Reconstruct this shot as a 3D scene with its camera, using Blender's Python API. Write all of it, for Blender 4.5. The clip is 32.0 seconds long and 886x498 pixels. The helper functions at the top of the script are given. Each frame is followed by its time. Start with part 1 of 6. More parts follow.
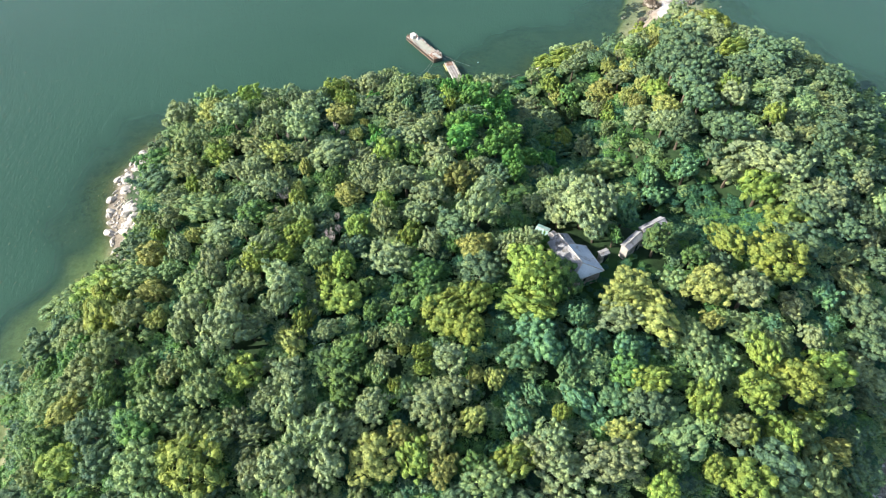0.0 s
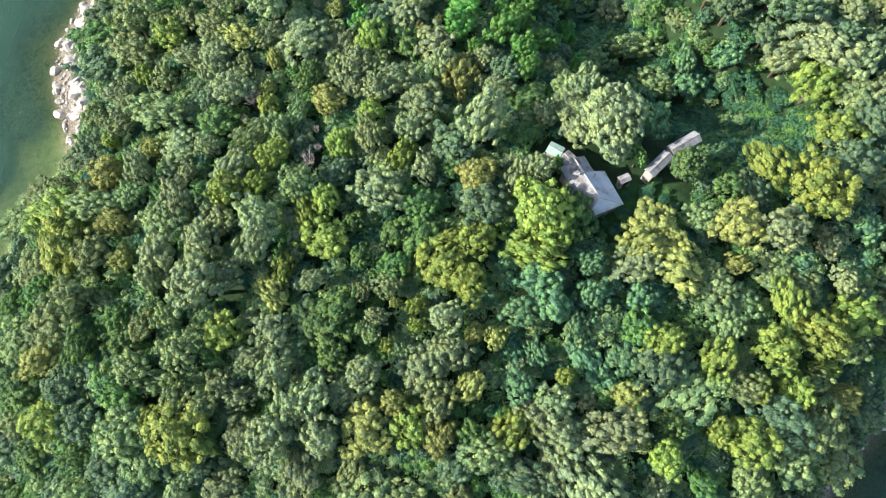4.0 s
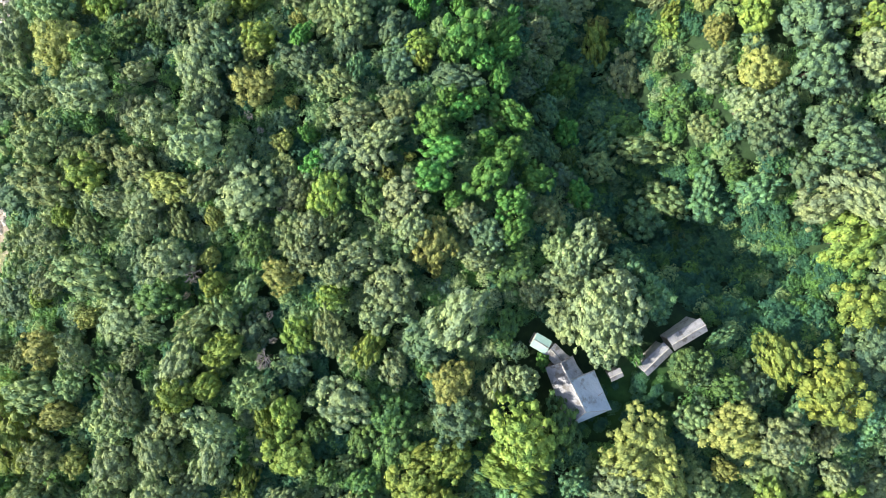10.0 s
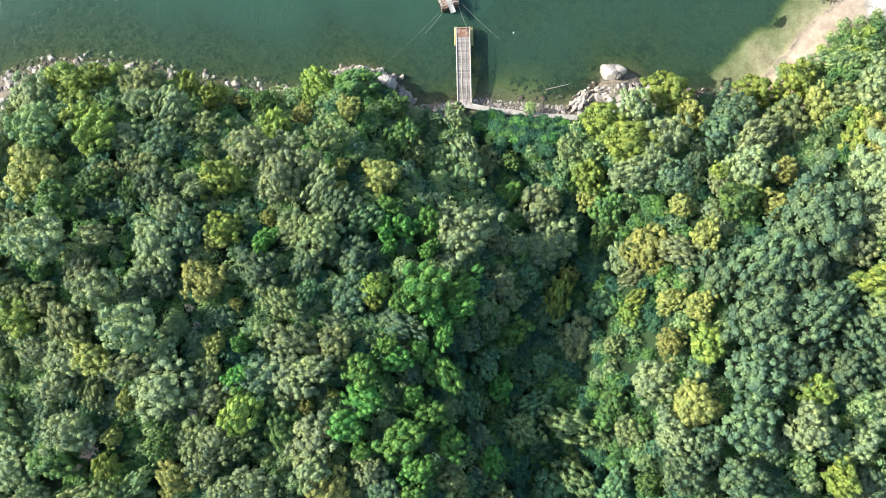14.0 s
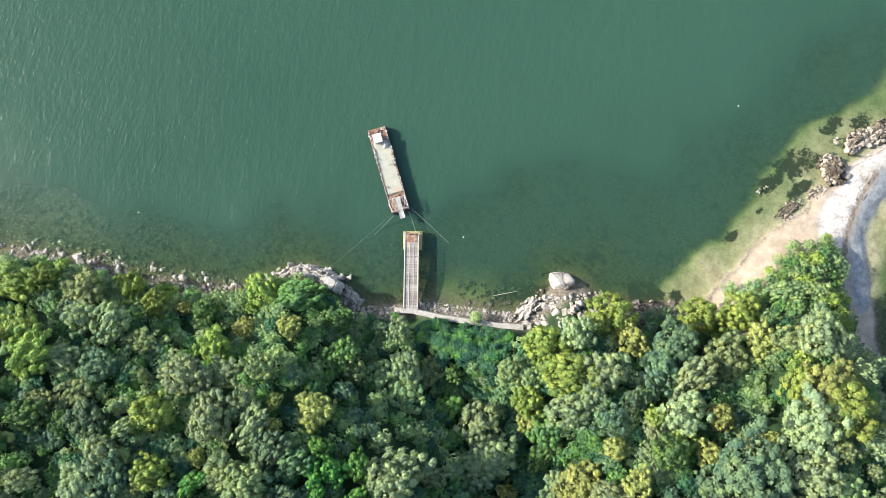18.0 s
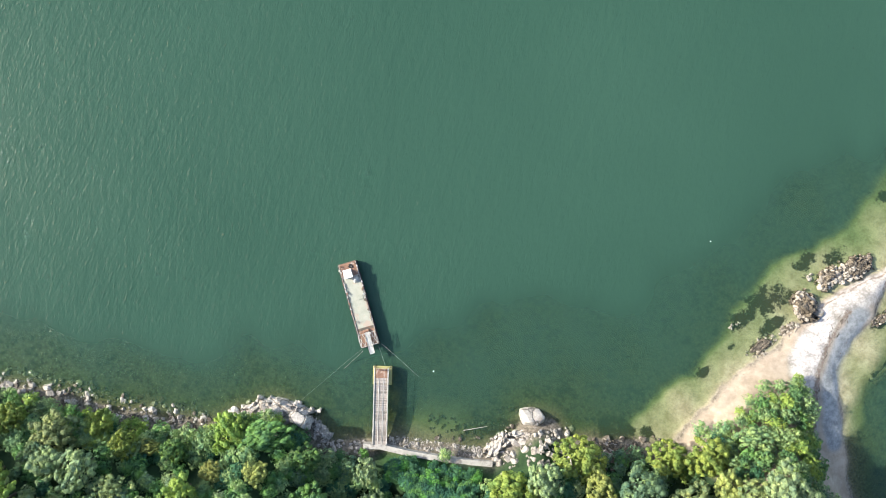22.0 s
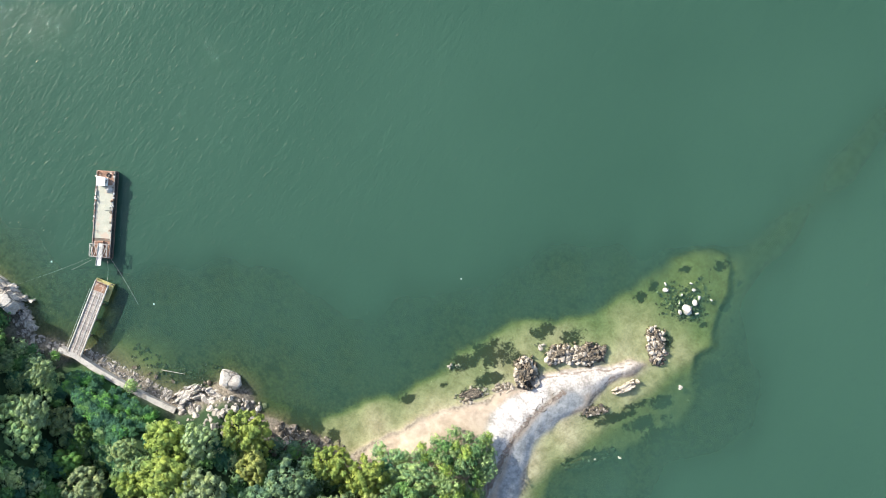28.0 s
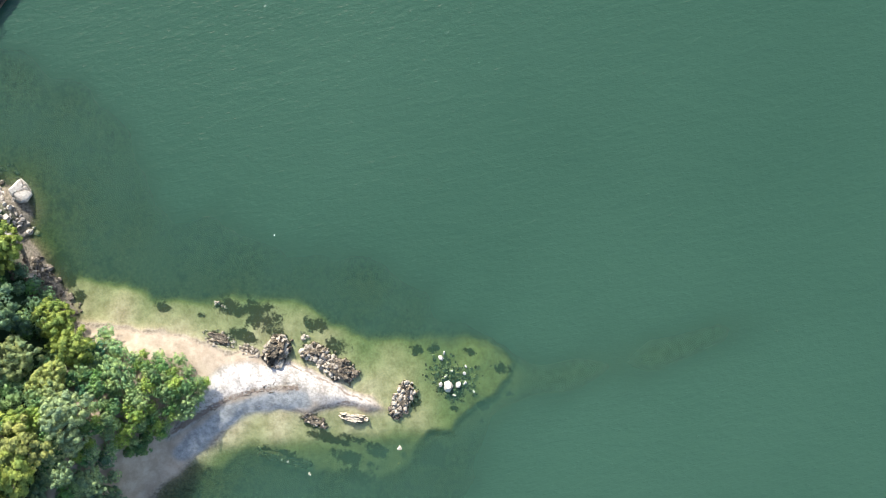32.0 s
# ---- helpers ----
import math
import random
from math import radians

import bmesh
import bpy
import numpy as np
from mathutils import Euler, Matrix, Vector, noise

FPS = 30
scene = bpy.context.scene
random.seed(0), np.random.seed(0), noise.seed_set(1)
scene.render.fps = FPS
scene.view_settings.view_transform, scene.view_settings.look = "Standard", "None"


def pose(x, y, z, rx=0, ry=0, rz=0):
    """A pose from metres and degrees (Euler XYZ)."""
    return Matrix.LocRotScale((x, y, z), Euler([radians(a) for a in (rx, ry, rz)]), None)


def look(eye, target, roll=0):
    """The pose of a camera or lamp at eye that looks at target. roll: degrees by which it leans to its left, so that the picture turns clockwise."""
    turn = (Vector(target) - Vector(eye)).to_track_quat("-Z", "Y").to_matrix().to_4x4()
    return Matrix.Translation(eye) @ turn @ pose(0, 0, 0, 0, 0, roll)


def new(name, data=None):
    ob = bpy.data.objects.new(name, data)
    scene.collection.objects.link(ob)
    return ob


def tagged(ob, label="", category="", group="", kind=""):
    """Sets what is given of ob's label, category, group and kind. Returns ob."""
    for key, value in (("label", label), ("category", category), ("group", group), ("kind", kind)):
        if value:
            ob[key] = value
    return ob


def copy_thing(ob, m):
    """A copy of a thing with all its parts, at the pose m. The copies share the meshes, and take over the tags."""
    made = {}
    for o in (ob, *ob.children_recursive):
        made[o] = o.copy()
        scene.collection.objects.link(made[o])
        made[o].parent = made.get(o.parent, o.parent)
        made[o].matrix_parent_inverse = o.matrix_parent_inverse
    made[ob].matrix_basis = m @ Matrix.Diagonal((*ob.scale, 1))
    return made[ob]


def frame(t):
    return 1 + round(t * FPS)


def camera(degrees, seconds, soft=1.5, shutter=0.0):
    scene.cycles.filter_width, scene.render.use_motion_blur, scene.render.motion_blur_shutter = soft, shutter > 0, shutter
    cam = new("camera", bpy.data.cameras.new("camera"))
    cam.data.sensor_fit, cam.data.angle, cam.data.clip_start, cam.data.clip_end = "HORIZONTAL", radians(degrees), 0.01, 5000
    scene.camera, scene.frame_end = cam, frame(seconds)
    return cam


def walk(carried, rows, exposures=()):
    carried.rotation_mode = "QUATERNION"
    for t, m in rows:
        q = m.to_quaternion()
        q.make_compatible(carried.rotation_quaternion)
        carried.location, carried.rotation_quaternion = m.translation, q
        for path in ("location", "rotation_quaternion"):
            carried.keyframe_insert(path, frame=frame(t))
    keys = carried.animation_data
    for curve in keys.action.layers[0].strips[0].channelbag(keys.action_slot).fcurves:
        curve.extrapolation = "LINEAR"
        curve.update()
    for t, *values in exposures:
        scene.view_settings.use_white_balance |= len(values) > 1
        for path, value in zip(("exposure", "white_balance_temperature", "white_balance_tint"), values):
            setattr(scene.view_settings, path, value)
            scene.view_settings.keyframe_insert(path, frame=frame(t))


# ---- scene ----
# The camera: metres and the degrees of pose().
cam = camera(69.8, 32.0, 0.7)
PATH = [
    (0.0, 0.304, -0.441, 119.614, 39.363, 0.317, -0.250),
    (0.5, 0.254, 1.537, 119.802, 36.994, 0.259, -0.252),
    (1.0, 0.234, 3.941, 119.970, 34.458, 0.202, -0.193),
    (1.5, 0.236, 6.921, 120.113, 31.912, 0.162, -0.197),
    (2.0, 0.287, 10.485, 120.242, 29.529, 0.119, -0.138),
    (2.5, 0.378, 14.605, 120.375, 27.062, 0.126, -0.194),
    (4.5, 0.789, 33.504, 120.799, 17.371, 0.173, -0.215),
    (5.0, 0.788, 38.531, 120.772, 15.045, 0.139, -0.200),
    (5.5, 0.758, 43.714, 120.815, 12.669, 0.089, -0.216),
    (6.0, 0.742, 49.059, 120.906, 10.247, 0.068, -0.233),
    (6.5, 0.723, 54.573, 120.948, 7.799, 0.043, -0.255),
    (7.0, 0.665, 60.190, 120.976, 5.281, 0.016, -0.383),
    (7.5, 0.599, 65.842, 121.010, 2.794, -0.064, -0.442),
    (8.0, 0.754, 71.392, 121.014, 0.406, 0.017, -0.482),
    (8.5, 1.240, 76.766, 120.940, 0.420, 0.148, -0.421),
    (9.0, 2.169, 82.011, 120.876, 0.351, 0.129, -0.469),
    (9.5, 3.444, 87.159, 120.839, 0.186, -0.006, -0.431),
    (10.0, 4.839, 92.226, 120.807, 0.190, 0.008, -0.229),
    (10.5, 6.146, 97.158, 120.791, 0.311, -0.051, 3.531),
    (11.0, 7.093, 101.926, 120.776, 0.392, -0.063, 7.983),
    (11.5, 7.803, 106.541, 120.785, 0.443, -0.071, 11.481),
    (12.0, 8.400, 111.160, 120.862, 0.438, -0.090, 13.431),
    (12.5, 8.904, 115.856, 120.912, 0.495, -0.098, 14.510),
    (13.0, 9.287, 120.749, 120.929, 0.405, -0.093, 15.135),
    (13.5, 9.591, 125.637, 120.918, 0.370, -0.117, 15.508),
    (14.0, 9.823, 130.506, 120.885, 0.406, -0.142, 15.785),
    (14.5, 9.969, 135.472, 120.874, 0.386, -0.176, 16.077),
    (16.5, 9.914, 155.724, 120.822, 0.352, -0.000, 17.145),
    (17.0, 9.634, 160.589, 120.836, 0.439, -0.019, 17.388),
    (17.5, 9.185, 165.340, 120.857, 0.500, -0.094, 17.707),
    (18.0, 8.702, 170.074, 120.902, 0.638, -0.159, 18.021),
    (18.5, 8.280, 174.812, 120.949, 0.795, -0.133, 18.374),
    (19.0, 7.863, 179.391, 120.966, 1.001, -0.098, 18.446),
    (19.5, 7.377, 183.596, 120.973, 1.347, -0.134, 18.460),
    (20.0, 6.759, 187.227, 121.006, 1.589, -0.330, 18.378),
    (20.5, 6.124, 190.191, 121.054, 1.584, -0.257, 18.498),
    (21.0, 5.750, 192.524, 121.079, 1.459, -0.008, 18.524),
    (21.5, 5.912, 194.340, 121.044, 1.163, 0.106, 18.529),
    (22.0, 6.788, 195.813, 120.960, 0.842, 0.138, 18.451),
    (22.5, 8.427, 197.116, 120.871, 0.515, 0.070, 18.435),
    (23.0, 10.807, 198.399, 120.790, 0.292, 0.013, 18.446),
    (23.5, 13.814, 199.763, 120.699, 0.114, -0.001, 18.449),
    (24.0, 17.225, 201.266, 120.620, -0.063, 0.002, 19.147),
    (24.5, 20.865, 202.949, 120.558, -0.243, 0.010, 20.664),
    (26.5, 35.969, 210.743, 120.175, -0.581, 0.013, 28.886),
    (27.0, 39.607, 213.033, 120.121, -0.646, -0.014, 31.917),
    (27.5, 43.056, 215.609, 120.038, -0.717, -0.064, 35.211),
    (28.0, 46.239, 218.411, 119.916, -0.878, -0.124, 38.838),
    (28.5, 49.107, 221.405, 119.799, -1.067, -0.167, 42.676),
    (29.0, 51.643, 224.535, 119.677, -1.319, -0.237, 46.684),
    (29.5, 53.945, 227.756, 119.564, -1.473, -0.305, 51.116),
    (30.0, 56.061, 231.014, 119.443, -1.616, -0.330, 55.485),
    (30.5, 58.045, 234.258, 119.311, -1.645, -0.334, 59.916),
    (31.0, 59.942, 237.478, 119.171, -1.592, -0.351, 64.256),
    (31.5, 61.816, 240.733, 119.079, -1.395, -0.369, 68.586),
    (32.0, 63.679, 244.039, 119.033, -0.997, -0.369, 72.246),
]
EXPOSURE = 0.70
walk(cam, [(t, pose(x, y, z, rx, ry, rz)) for t, x, y, z, rx, ry, rz in PATH], [(0.0, EXPOSURE), (32.0, EXPOSURE)])

# Light: a low afternoon sun from the west (-x) and a clear, hazy sky.
SUN_HEIGHT, SUN_FROM = 29.0, 264.0  # degrees above the sea; compass degrees, north is +y
world = bpy.data.worlds.new("sky")
scene.world = world
world.use_nodes = True
sky = world.node_tree.nodes.new("ShaderNodeTexSky")
sky.sky_type, sky.sun_disc = "NISHITA", False
sky.sun_elevation, sky.sun_rotation = radians(SUN_HEIGHT), radians(SUN_FROM)
sky.air_density, sky.dust_density, sky.ozone_density = 1.0, 2.0, 1.0
world.node_tree.links.new(sky.outputs[0], world.node_tree.nodes["Background"].inputs[0])
world.node_tree.nodes["Background"].inputs[1].default_value = 0.19
lamp = bpy.data.lights.new("sun", "SUN")
lamp.energy, lamp.angle, lamp.color = 5.6, radians(0.6), (1.0, 0.94, 0.82)
sun = new("sun", lamp)
SUN_X, SUN_Y = math.sin(radians(SUN_FROM)), math.cos(radians(SUN_FROM))
sun.matrix_world = look((SUN_X * 300, 120 + SUN_Y * 300, 300 * math.tan(radians(SUN_HEIGHT))), (0, 120, 0))

rng = random.Random(7)


# ---- materials ----
def material(name):
    mat = bpy.data.materials.new(name)
    mat.use_nodes = True
    nodes = mat.node_tree.nodes
    return mat, nodes, mat.node_tree.links, nodes["Principled BSDF"]


def noise_node(nodes, links, scale, detail=4.0, rough=0.55, coords=None):
    n = nodes.new("ShaderNodeTexNoise")
    n.inputs["Scale"].default_value, n.inputs["Detail"].default_value, n.inputs["Roughness"].default_value = scale, detail, rough
    if coords is None:
        coords = nodes.new("ShaderNodeNewGeometry").outputs["Position"]
    links.new(coords, n.inputs["Vector"])
    return n.outputs["Fac"]


def ramp(nodes, links, fac, stops):
    n = nodes.new("ShaderNodeValToRGB")
    while len(n.color_ramp.elements) < len(stops):
        n.color_ramp.elements.new(0.5)
    for e, (at, c) in zip(n.color_ramp.elements, stops):
        e.position, e.color = at, (*c, 1)
    links.new(fac, n.inputs[0])
    return n.outputs[0]


def mixed(nodes, links, fac, a, b, how="MIX"):
    n = nodes.new("ShaderNodeMix")
    n.data_type, n.blend_type = "RGBA", how
    for value, socket in ((fac, n.inputs[0]), (a, n.inputs[6]), (b, n.inputs[7])):
        if isinstance(value, (int, float)):
            socket.default_value = value
        elif isinstance(value, tuple):
            socket.default_value = (*value, 1)
        else:
            links.new(value, socket)
    return n.outputs[2]


def maths(nodes, links, how, a, b=0.0, clamp=False):
    n = nodes.new("ShaderNodeMath")
    n.operation, n.use_clamp = how, clamp
    for value, socket in ((a, n.inputs[0]), (b, n.inputs[1])):
        if isinstance(value, (int, float)):
            socket.default_value = value
        else:
            links.new(value, socket)
    return n.outputs[0]


def bumped(nodes, links, shader, height, strength, distance):
    n = nodes.new("ShaderNodeBump")
    n.inputs["Strength"].default_value, n.inputs["Distance"].default_value = strength, distance
    links.new(height, n.inputs["Height"])
    links.new(n.outputs[0], shader.inputs["Normal"])


def surface(name, low, high, scale=1.5, rough=0.8, bump=0.3, metal=0.0, spots=None, spot_scale=0.6, vary=0.0):
    """A worn matt surface: two colours in fine grain, larger spots of a third, relief."""
    mat, nodes, links, shader = material(name)
    coords = nodes.new("ShaderNodeTexCoord").outputs["Object"]
    fine = noise_node(nodes, links, scale * 6, 6, 0.65, coords)
    broad = noise_node(nodes, links, scale, 3, 0.5, coords)
    colour = mixed(nodes, links, ramp(nodes, links, maths(nodes, links, "MULTIPLY", maths(nodes, links, "ADD", fine, broad), 0.5), [(0.36, (0, 0, 0)), (0.64, (1, 1, 1))]), low, high)
    if spots:
        colour = mixed(nodes, links, ramp(nodes, links, noise_node(nodes, links, spot_scale, 5, 0.7, coords), [(0.52, (0, 0, 0)), (0.62, (1, 1, 1))]), colour, spots)
    if vary:
        info = nodes.new("ShaderNodeObjectInfo").outputs["Random"]
        hsv = nodes.new("ShaderNodeHueSaturation")
        links.new(maths(nodes, links, "ADD", maths(nodes, links, "MULTIPLY", info, vary), 1 - vary / 2), hsv.inputs["Value"])
        links.new(colour, hsv.inputs["Color"])
        colour = hsv.outputs[0]
    links.new(colour, shader.inputs["Base Color"])
    shader.inputs["Roughness"].default_value, shader.inputs["Metallic"].default_value = rough, metal
    bumped(nodes, links, shader, fine, bump, 0.15)
    return mat


def cracked(name, low, high, crack, size=0.55):
    """Jointed rock: mottled faces, dark joints, stains, relief."""
    mat, nodes, links, shader = material(name)
    position = nodes.new("ShaderNodeNewGeometry").outputs["Position"]
    fine, broad = noise_node(nodes, links, 3.0, 6, 0.7, position), noise_node(nodes, links, 0.45, 5, 0.65, position)
    bend = nodes.new("ShaderNodeVectorMath")
    bend.operation = "MULTIPLY_ADD"
    swirl = nodes.new("ShaderNodeTexNoise")
    swirl.inputs["Scale"].default_value = 0.9
    links.new(position, swirl.inputs["Vector"])
    links.new(swirl.outputs["Color"], bend.inputs[0])
    bend.inputs[1].default_value = (1.1, 1.1, 1.1)
    links.new(position, bend.inputs[2])
    joint = nodes.new("ShaderNodeTexVoronoi")
    joint.feature, joint.inputs["Scale"].default_value = "DISTANCE_TO_EDGE", size
    links.new(bend.outputs[0], joint.inputs["Vector"])
    cell = nodes.new("ShaderNodeTexVoronoi")
    cell.inputs["Scale"].default_value = size
    links.new(bend.outputs[0], cell.inputs["Vector"])
    colour = mixed(nodes, links, ramp(nodes, links, fine, [(0.36, (0, 0, 0)), (0.62, (1, 1, 1))]), low, high)
    colour = mixed(nodes, links, maths(nodes, links, "MULTIPLY", cell.outputs["Color"], 0.35), colour, tuple(c * 0.5 for c in low))
    colour = mixed(nodes, links, ramp(nodes, links, broad, [(0.50, (0, 0, 0)), (0.64, (1, 1, 1))]), colour, tuple((a + b) * 0.5 for a, b in zip(low, crack)))
    edge = ramp(nodes, links, joint.outputs["Distance"], [(0.004, (0, 0, 0)), (0.05, (1, 1, 1))])
    colour = mixed(nodes, links, edge, crack, colour)
    links.new(colour, shader.inputs["Base Color"])
    shader.inputs["Roughness"].default_value = 0.88
    bumped(nodes, links, shader, maths(nodes, links, "ADD", maths(nodes, links, "MULTIPLY", edge, 0.8), fine), 0.8, 0.25)
    return mat


def leafage(name, colour, spread=0.35, hue=0.03, young=None, through_light=0.18):
    """Leaves: varied from tree to tree, from leaf to leaf, and in broad patches of younger growth."""
    mat, nodes, links, shader = material(name)
    coords = nodes.new("ShaderNodeTexCoord").outputs["Object"]
    info = nodes.new("ShaderNodeObjectInfo").outputs["Random"]
    leaf = nodes.new("ShaderNodeNewGeometry").outputs["Random Per Island"]
    patch = noise_node(nodes, links, 0.55, 3, 0.6, coords)
    # blue raised: the bluish cast of haze and shadow, put into the leaf colour
    colour = (colour[0], colour[1], colour[2] * 1.5)
    base = mixed(nodes, links, ramp(nodes, links, patch, [(0.40, (0, 0, 0)), (0.66, (1, 1, 1))]), colour, young or tuple(min(1, c * 1.45) for c in colour))
    hsv = nodes.new("ShaderNodeHueSaturation")
    links.new(base, hsv.inputs["Color"])
    links.new(maths(nodes, links, "ADD", maths(nodes, links, "MULTIPLY", info, hue), 0.5 - hue / 2), hsv.inputs["Hue"])
    mottle = maths(nodes, links, "MULTIPLY", noise_node(nodes, links, 4.2, 3, 0.65, coords), 1.1)
    shade = maths(nodes, links, "ADD", maths(nodes, links, "ADD", maths(nodes, links, "MULTIPLY", leaf, spread), maths(nodes, links, "SUBTRACT", mottle, 0.55)), maths(nodes, links, "MULTIPLY", info, 0.35))
    links.new(maths(nodes, links, "ADD", shade, 0.80 - spread / 2), hsv.inputs["Value"])
    links.new(hsv.outputs[0], shader.inputs["Base Color"])
    shader.inputs["Roughness"].default_value = 0.6
    shader.inputs["Specular IOR Level"].default_value = 0.2
    bumped(nodes, links, shader, noise_node(nodes, links, 5, 3, 0.6, coords), 0.5, 0.3)
    glow = nodes.new("ShaderNodeBsdfTranslucent")
    links.new(hsv.outputs[0], glow.inputs[0])
    mix = nodes.new("ShaderNodeMixShader")
    mix.inputs[0].default_value = through_light
    links.new(shader.outputs[0], mix.inputs[1])
    links.new(glow.outputs[0], mix.inputs[2])
    links.new(mix.outputs[0], nodes["Material Output"].inputs[0])
    return mat


def ground_material():
    """Forest soil, rocky shore, beach sand, pale shell sand, grass and sea bed, by the sheet's own masks."""
    mat, nodes, links, shader = material("island_ground")

    def mask(name):
        n = nodes.new("ShaderNodeAttribute")
        n.attribute_name = name
        return n.outputs["Fac"]

    fine, broad, mid = noise_node(nodes, links, 2.2, 6, 0.7), noise_node(nodes, links, 0.13, 5, 0.6), noise_node(nodes, links, 0.5, 5, 0.65)
    soil = mixed(nodes, links, ramp(nodes, links, mid, [(0.35, (0, 0, 0)), (0.65, (1, 1, 1))]), (0.016, 0.036, 0.016), (0.030, 0.062, 0.024))
    shore = mixed(nodes, links, ramp(nodes, links, fine, [(0.35, (0, 0, 0)), (0.62, (1, 1, 1))]), (0.065, 0.056, 0.043), (0.25, 0.22, 0.18))
    colour = mixed(nodes, links, mask("shore"), soil, shore)
    weed = ramp(nodes, links, maths(nodes, links, "ADD", maths(nodes, links, "MULTIPLY", maths(nodes, links, "ADD", mid, noise_node(nodes, links, 1.3, 4, 0.65)), 0.42), maths(nodes, links, "MULTIPLY", broad, 0.26)), [(0.0, (0, 0, 0)), (1.0, (1, 1, 1))])
    weed = ramp(nodes, links, maths(nodes, links, "ADD", weed, maths(nodes, links, "MULTIPLY", mask("weed"), 0.5)), [(0.76, (0, 0, 0)), (0.86, (1, 1, 1))])
    bed = mixed(nodes, links, mask("bank"), mixed(nodes, links, ramp(nodes, links, fine, [(0.35, (0, 0, 0)), (0.65, (1, 1, 1))]), (0.070, 0.072, 0.047), (0.19, 0.172, 0.112)), mixed(nodes, links, ramp(nodes, links, maths(nodes, links, "ADD", maths(nodes, links, "MULTIPLY", mid, 0.6), maths(nodes, links, "MULTIPLY", fine, 0.4)), [(0.40, (0, 0, 0)), (0.58, (1, 1, 1))]), (0.33, 0.300, 0.200), (0.54, 0.485, 0.365)))
    bed = mixed(nodes, links, weed, bed, (0.046, 0.047, 0.030))
    colour = mixed(nodes, links, mask("bed"), colour, bed)
    # grass toned dark, with the courtyard's shade put into its colour
    grass = mixed(nodes, links, ramp(nodes, links, mid, [(0.3, (0, 0, 0)), (0.7, (1, 1, 1))]), (0.022, 0.065, 0.020), (0.05, 0.13, 0.032))
    colour = mixed(nodes, links, mask("grass"), colour, grass)
    sand = mixed(nodes, links, ramp(nodes, links, mid, [(0.38, (0, 0, 0)), (0.62, (1, 1, 1))]), (0.30, 0.245, 0.19), (0.41, 0.345, 0.275))
    colour = mixed(nodes, links, mask("sand"), colour, sand)
    shell = mixed(nodes, links, ramp(nodes, links, maths(nodes, links, "ADD", maths(nodes, links, "MULTIPLY", mid, 0.5), maths(nodes, links, "MULTIPLY", fine, 0.5)), [(0.40, (0, 0, 0)), (0.56, (1, 1, 1))]), (0.30, 0.28, 0.26), (0.58, 0.545, 0.515))
    colour = mixed(nodes, links, mask("shell"), colour, shell)
    run = mixed(nodes, links, ramp(nodes, links, noise_node(nodes, links, 0.8, 5, 0.7), [(0.38, (0, 0, 0)), (0.6, (1, 1, 1))]), (0.19, 0.205, 0.212), (0.33, 0.345, 0.35))
    colour = mixed(nodes, links, mask("run"), colour, run)
    wrack = ramp(nodes, links, maths(nodes, links, "MULTIPLY", noise_node(nodes, links, 1.9, 5, 0.7), mask("wrack")), [(0.34, (0, 0, 0)), (0.5, (1, 1, 1))])
    colour = mixed(nodes, links, wrack, colour, (0.22, 0.175, 0.145))
    links.new(colour, shader.inputs["Base Color"])
    shader.inputs["Roughness"].default_value = 0.9
    shader.inputs["Specular IOR Level"].default_value = 0.2
    bumped(nodes, links, shader, fine, 0.5, 0.25)
    return mat


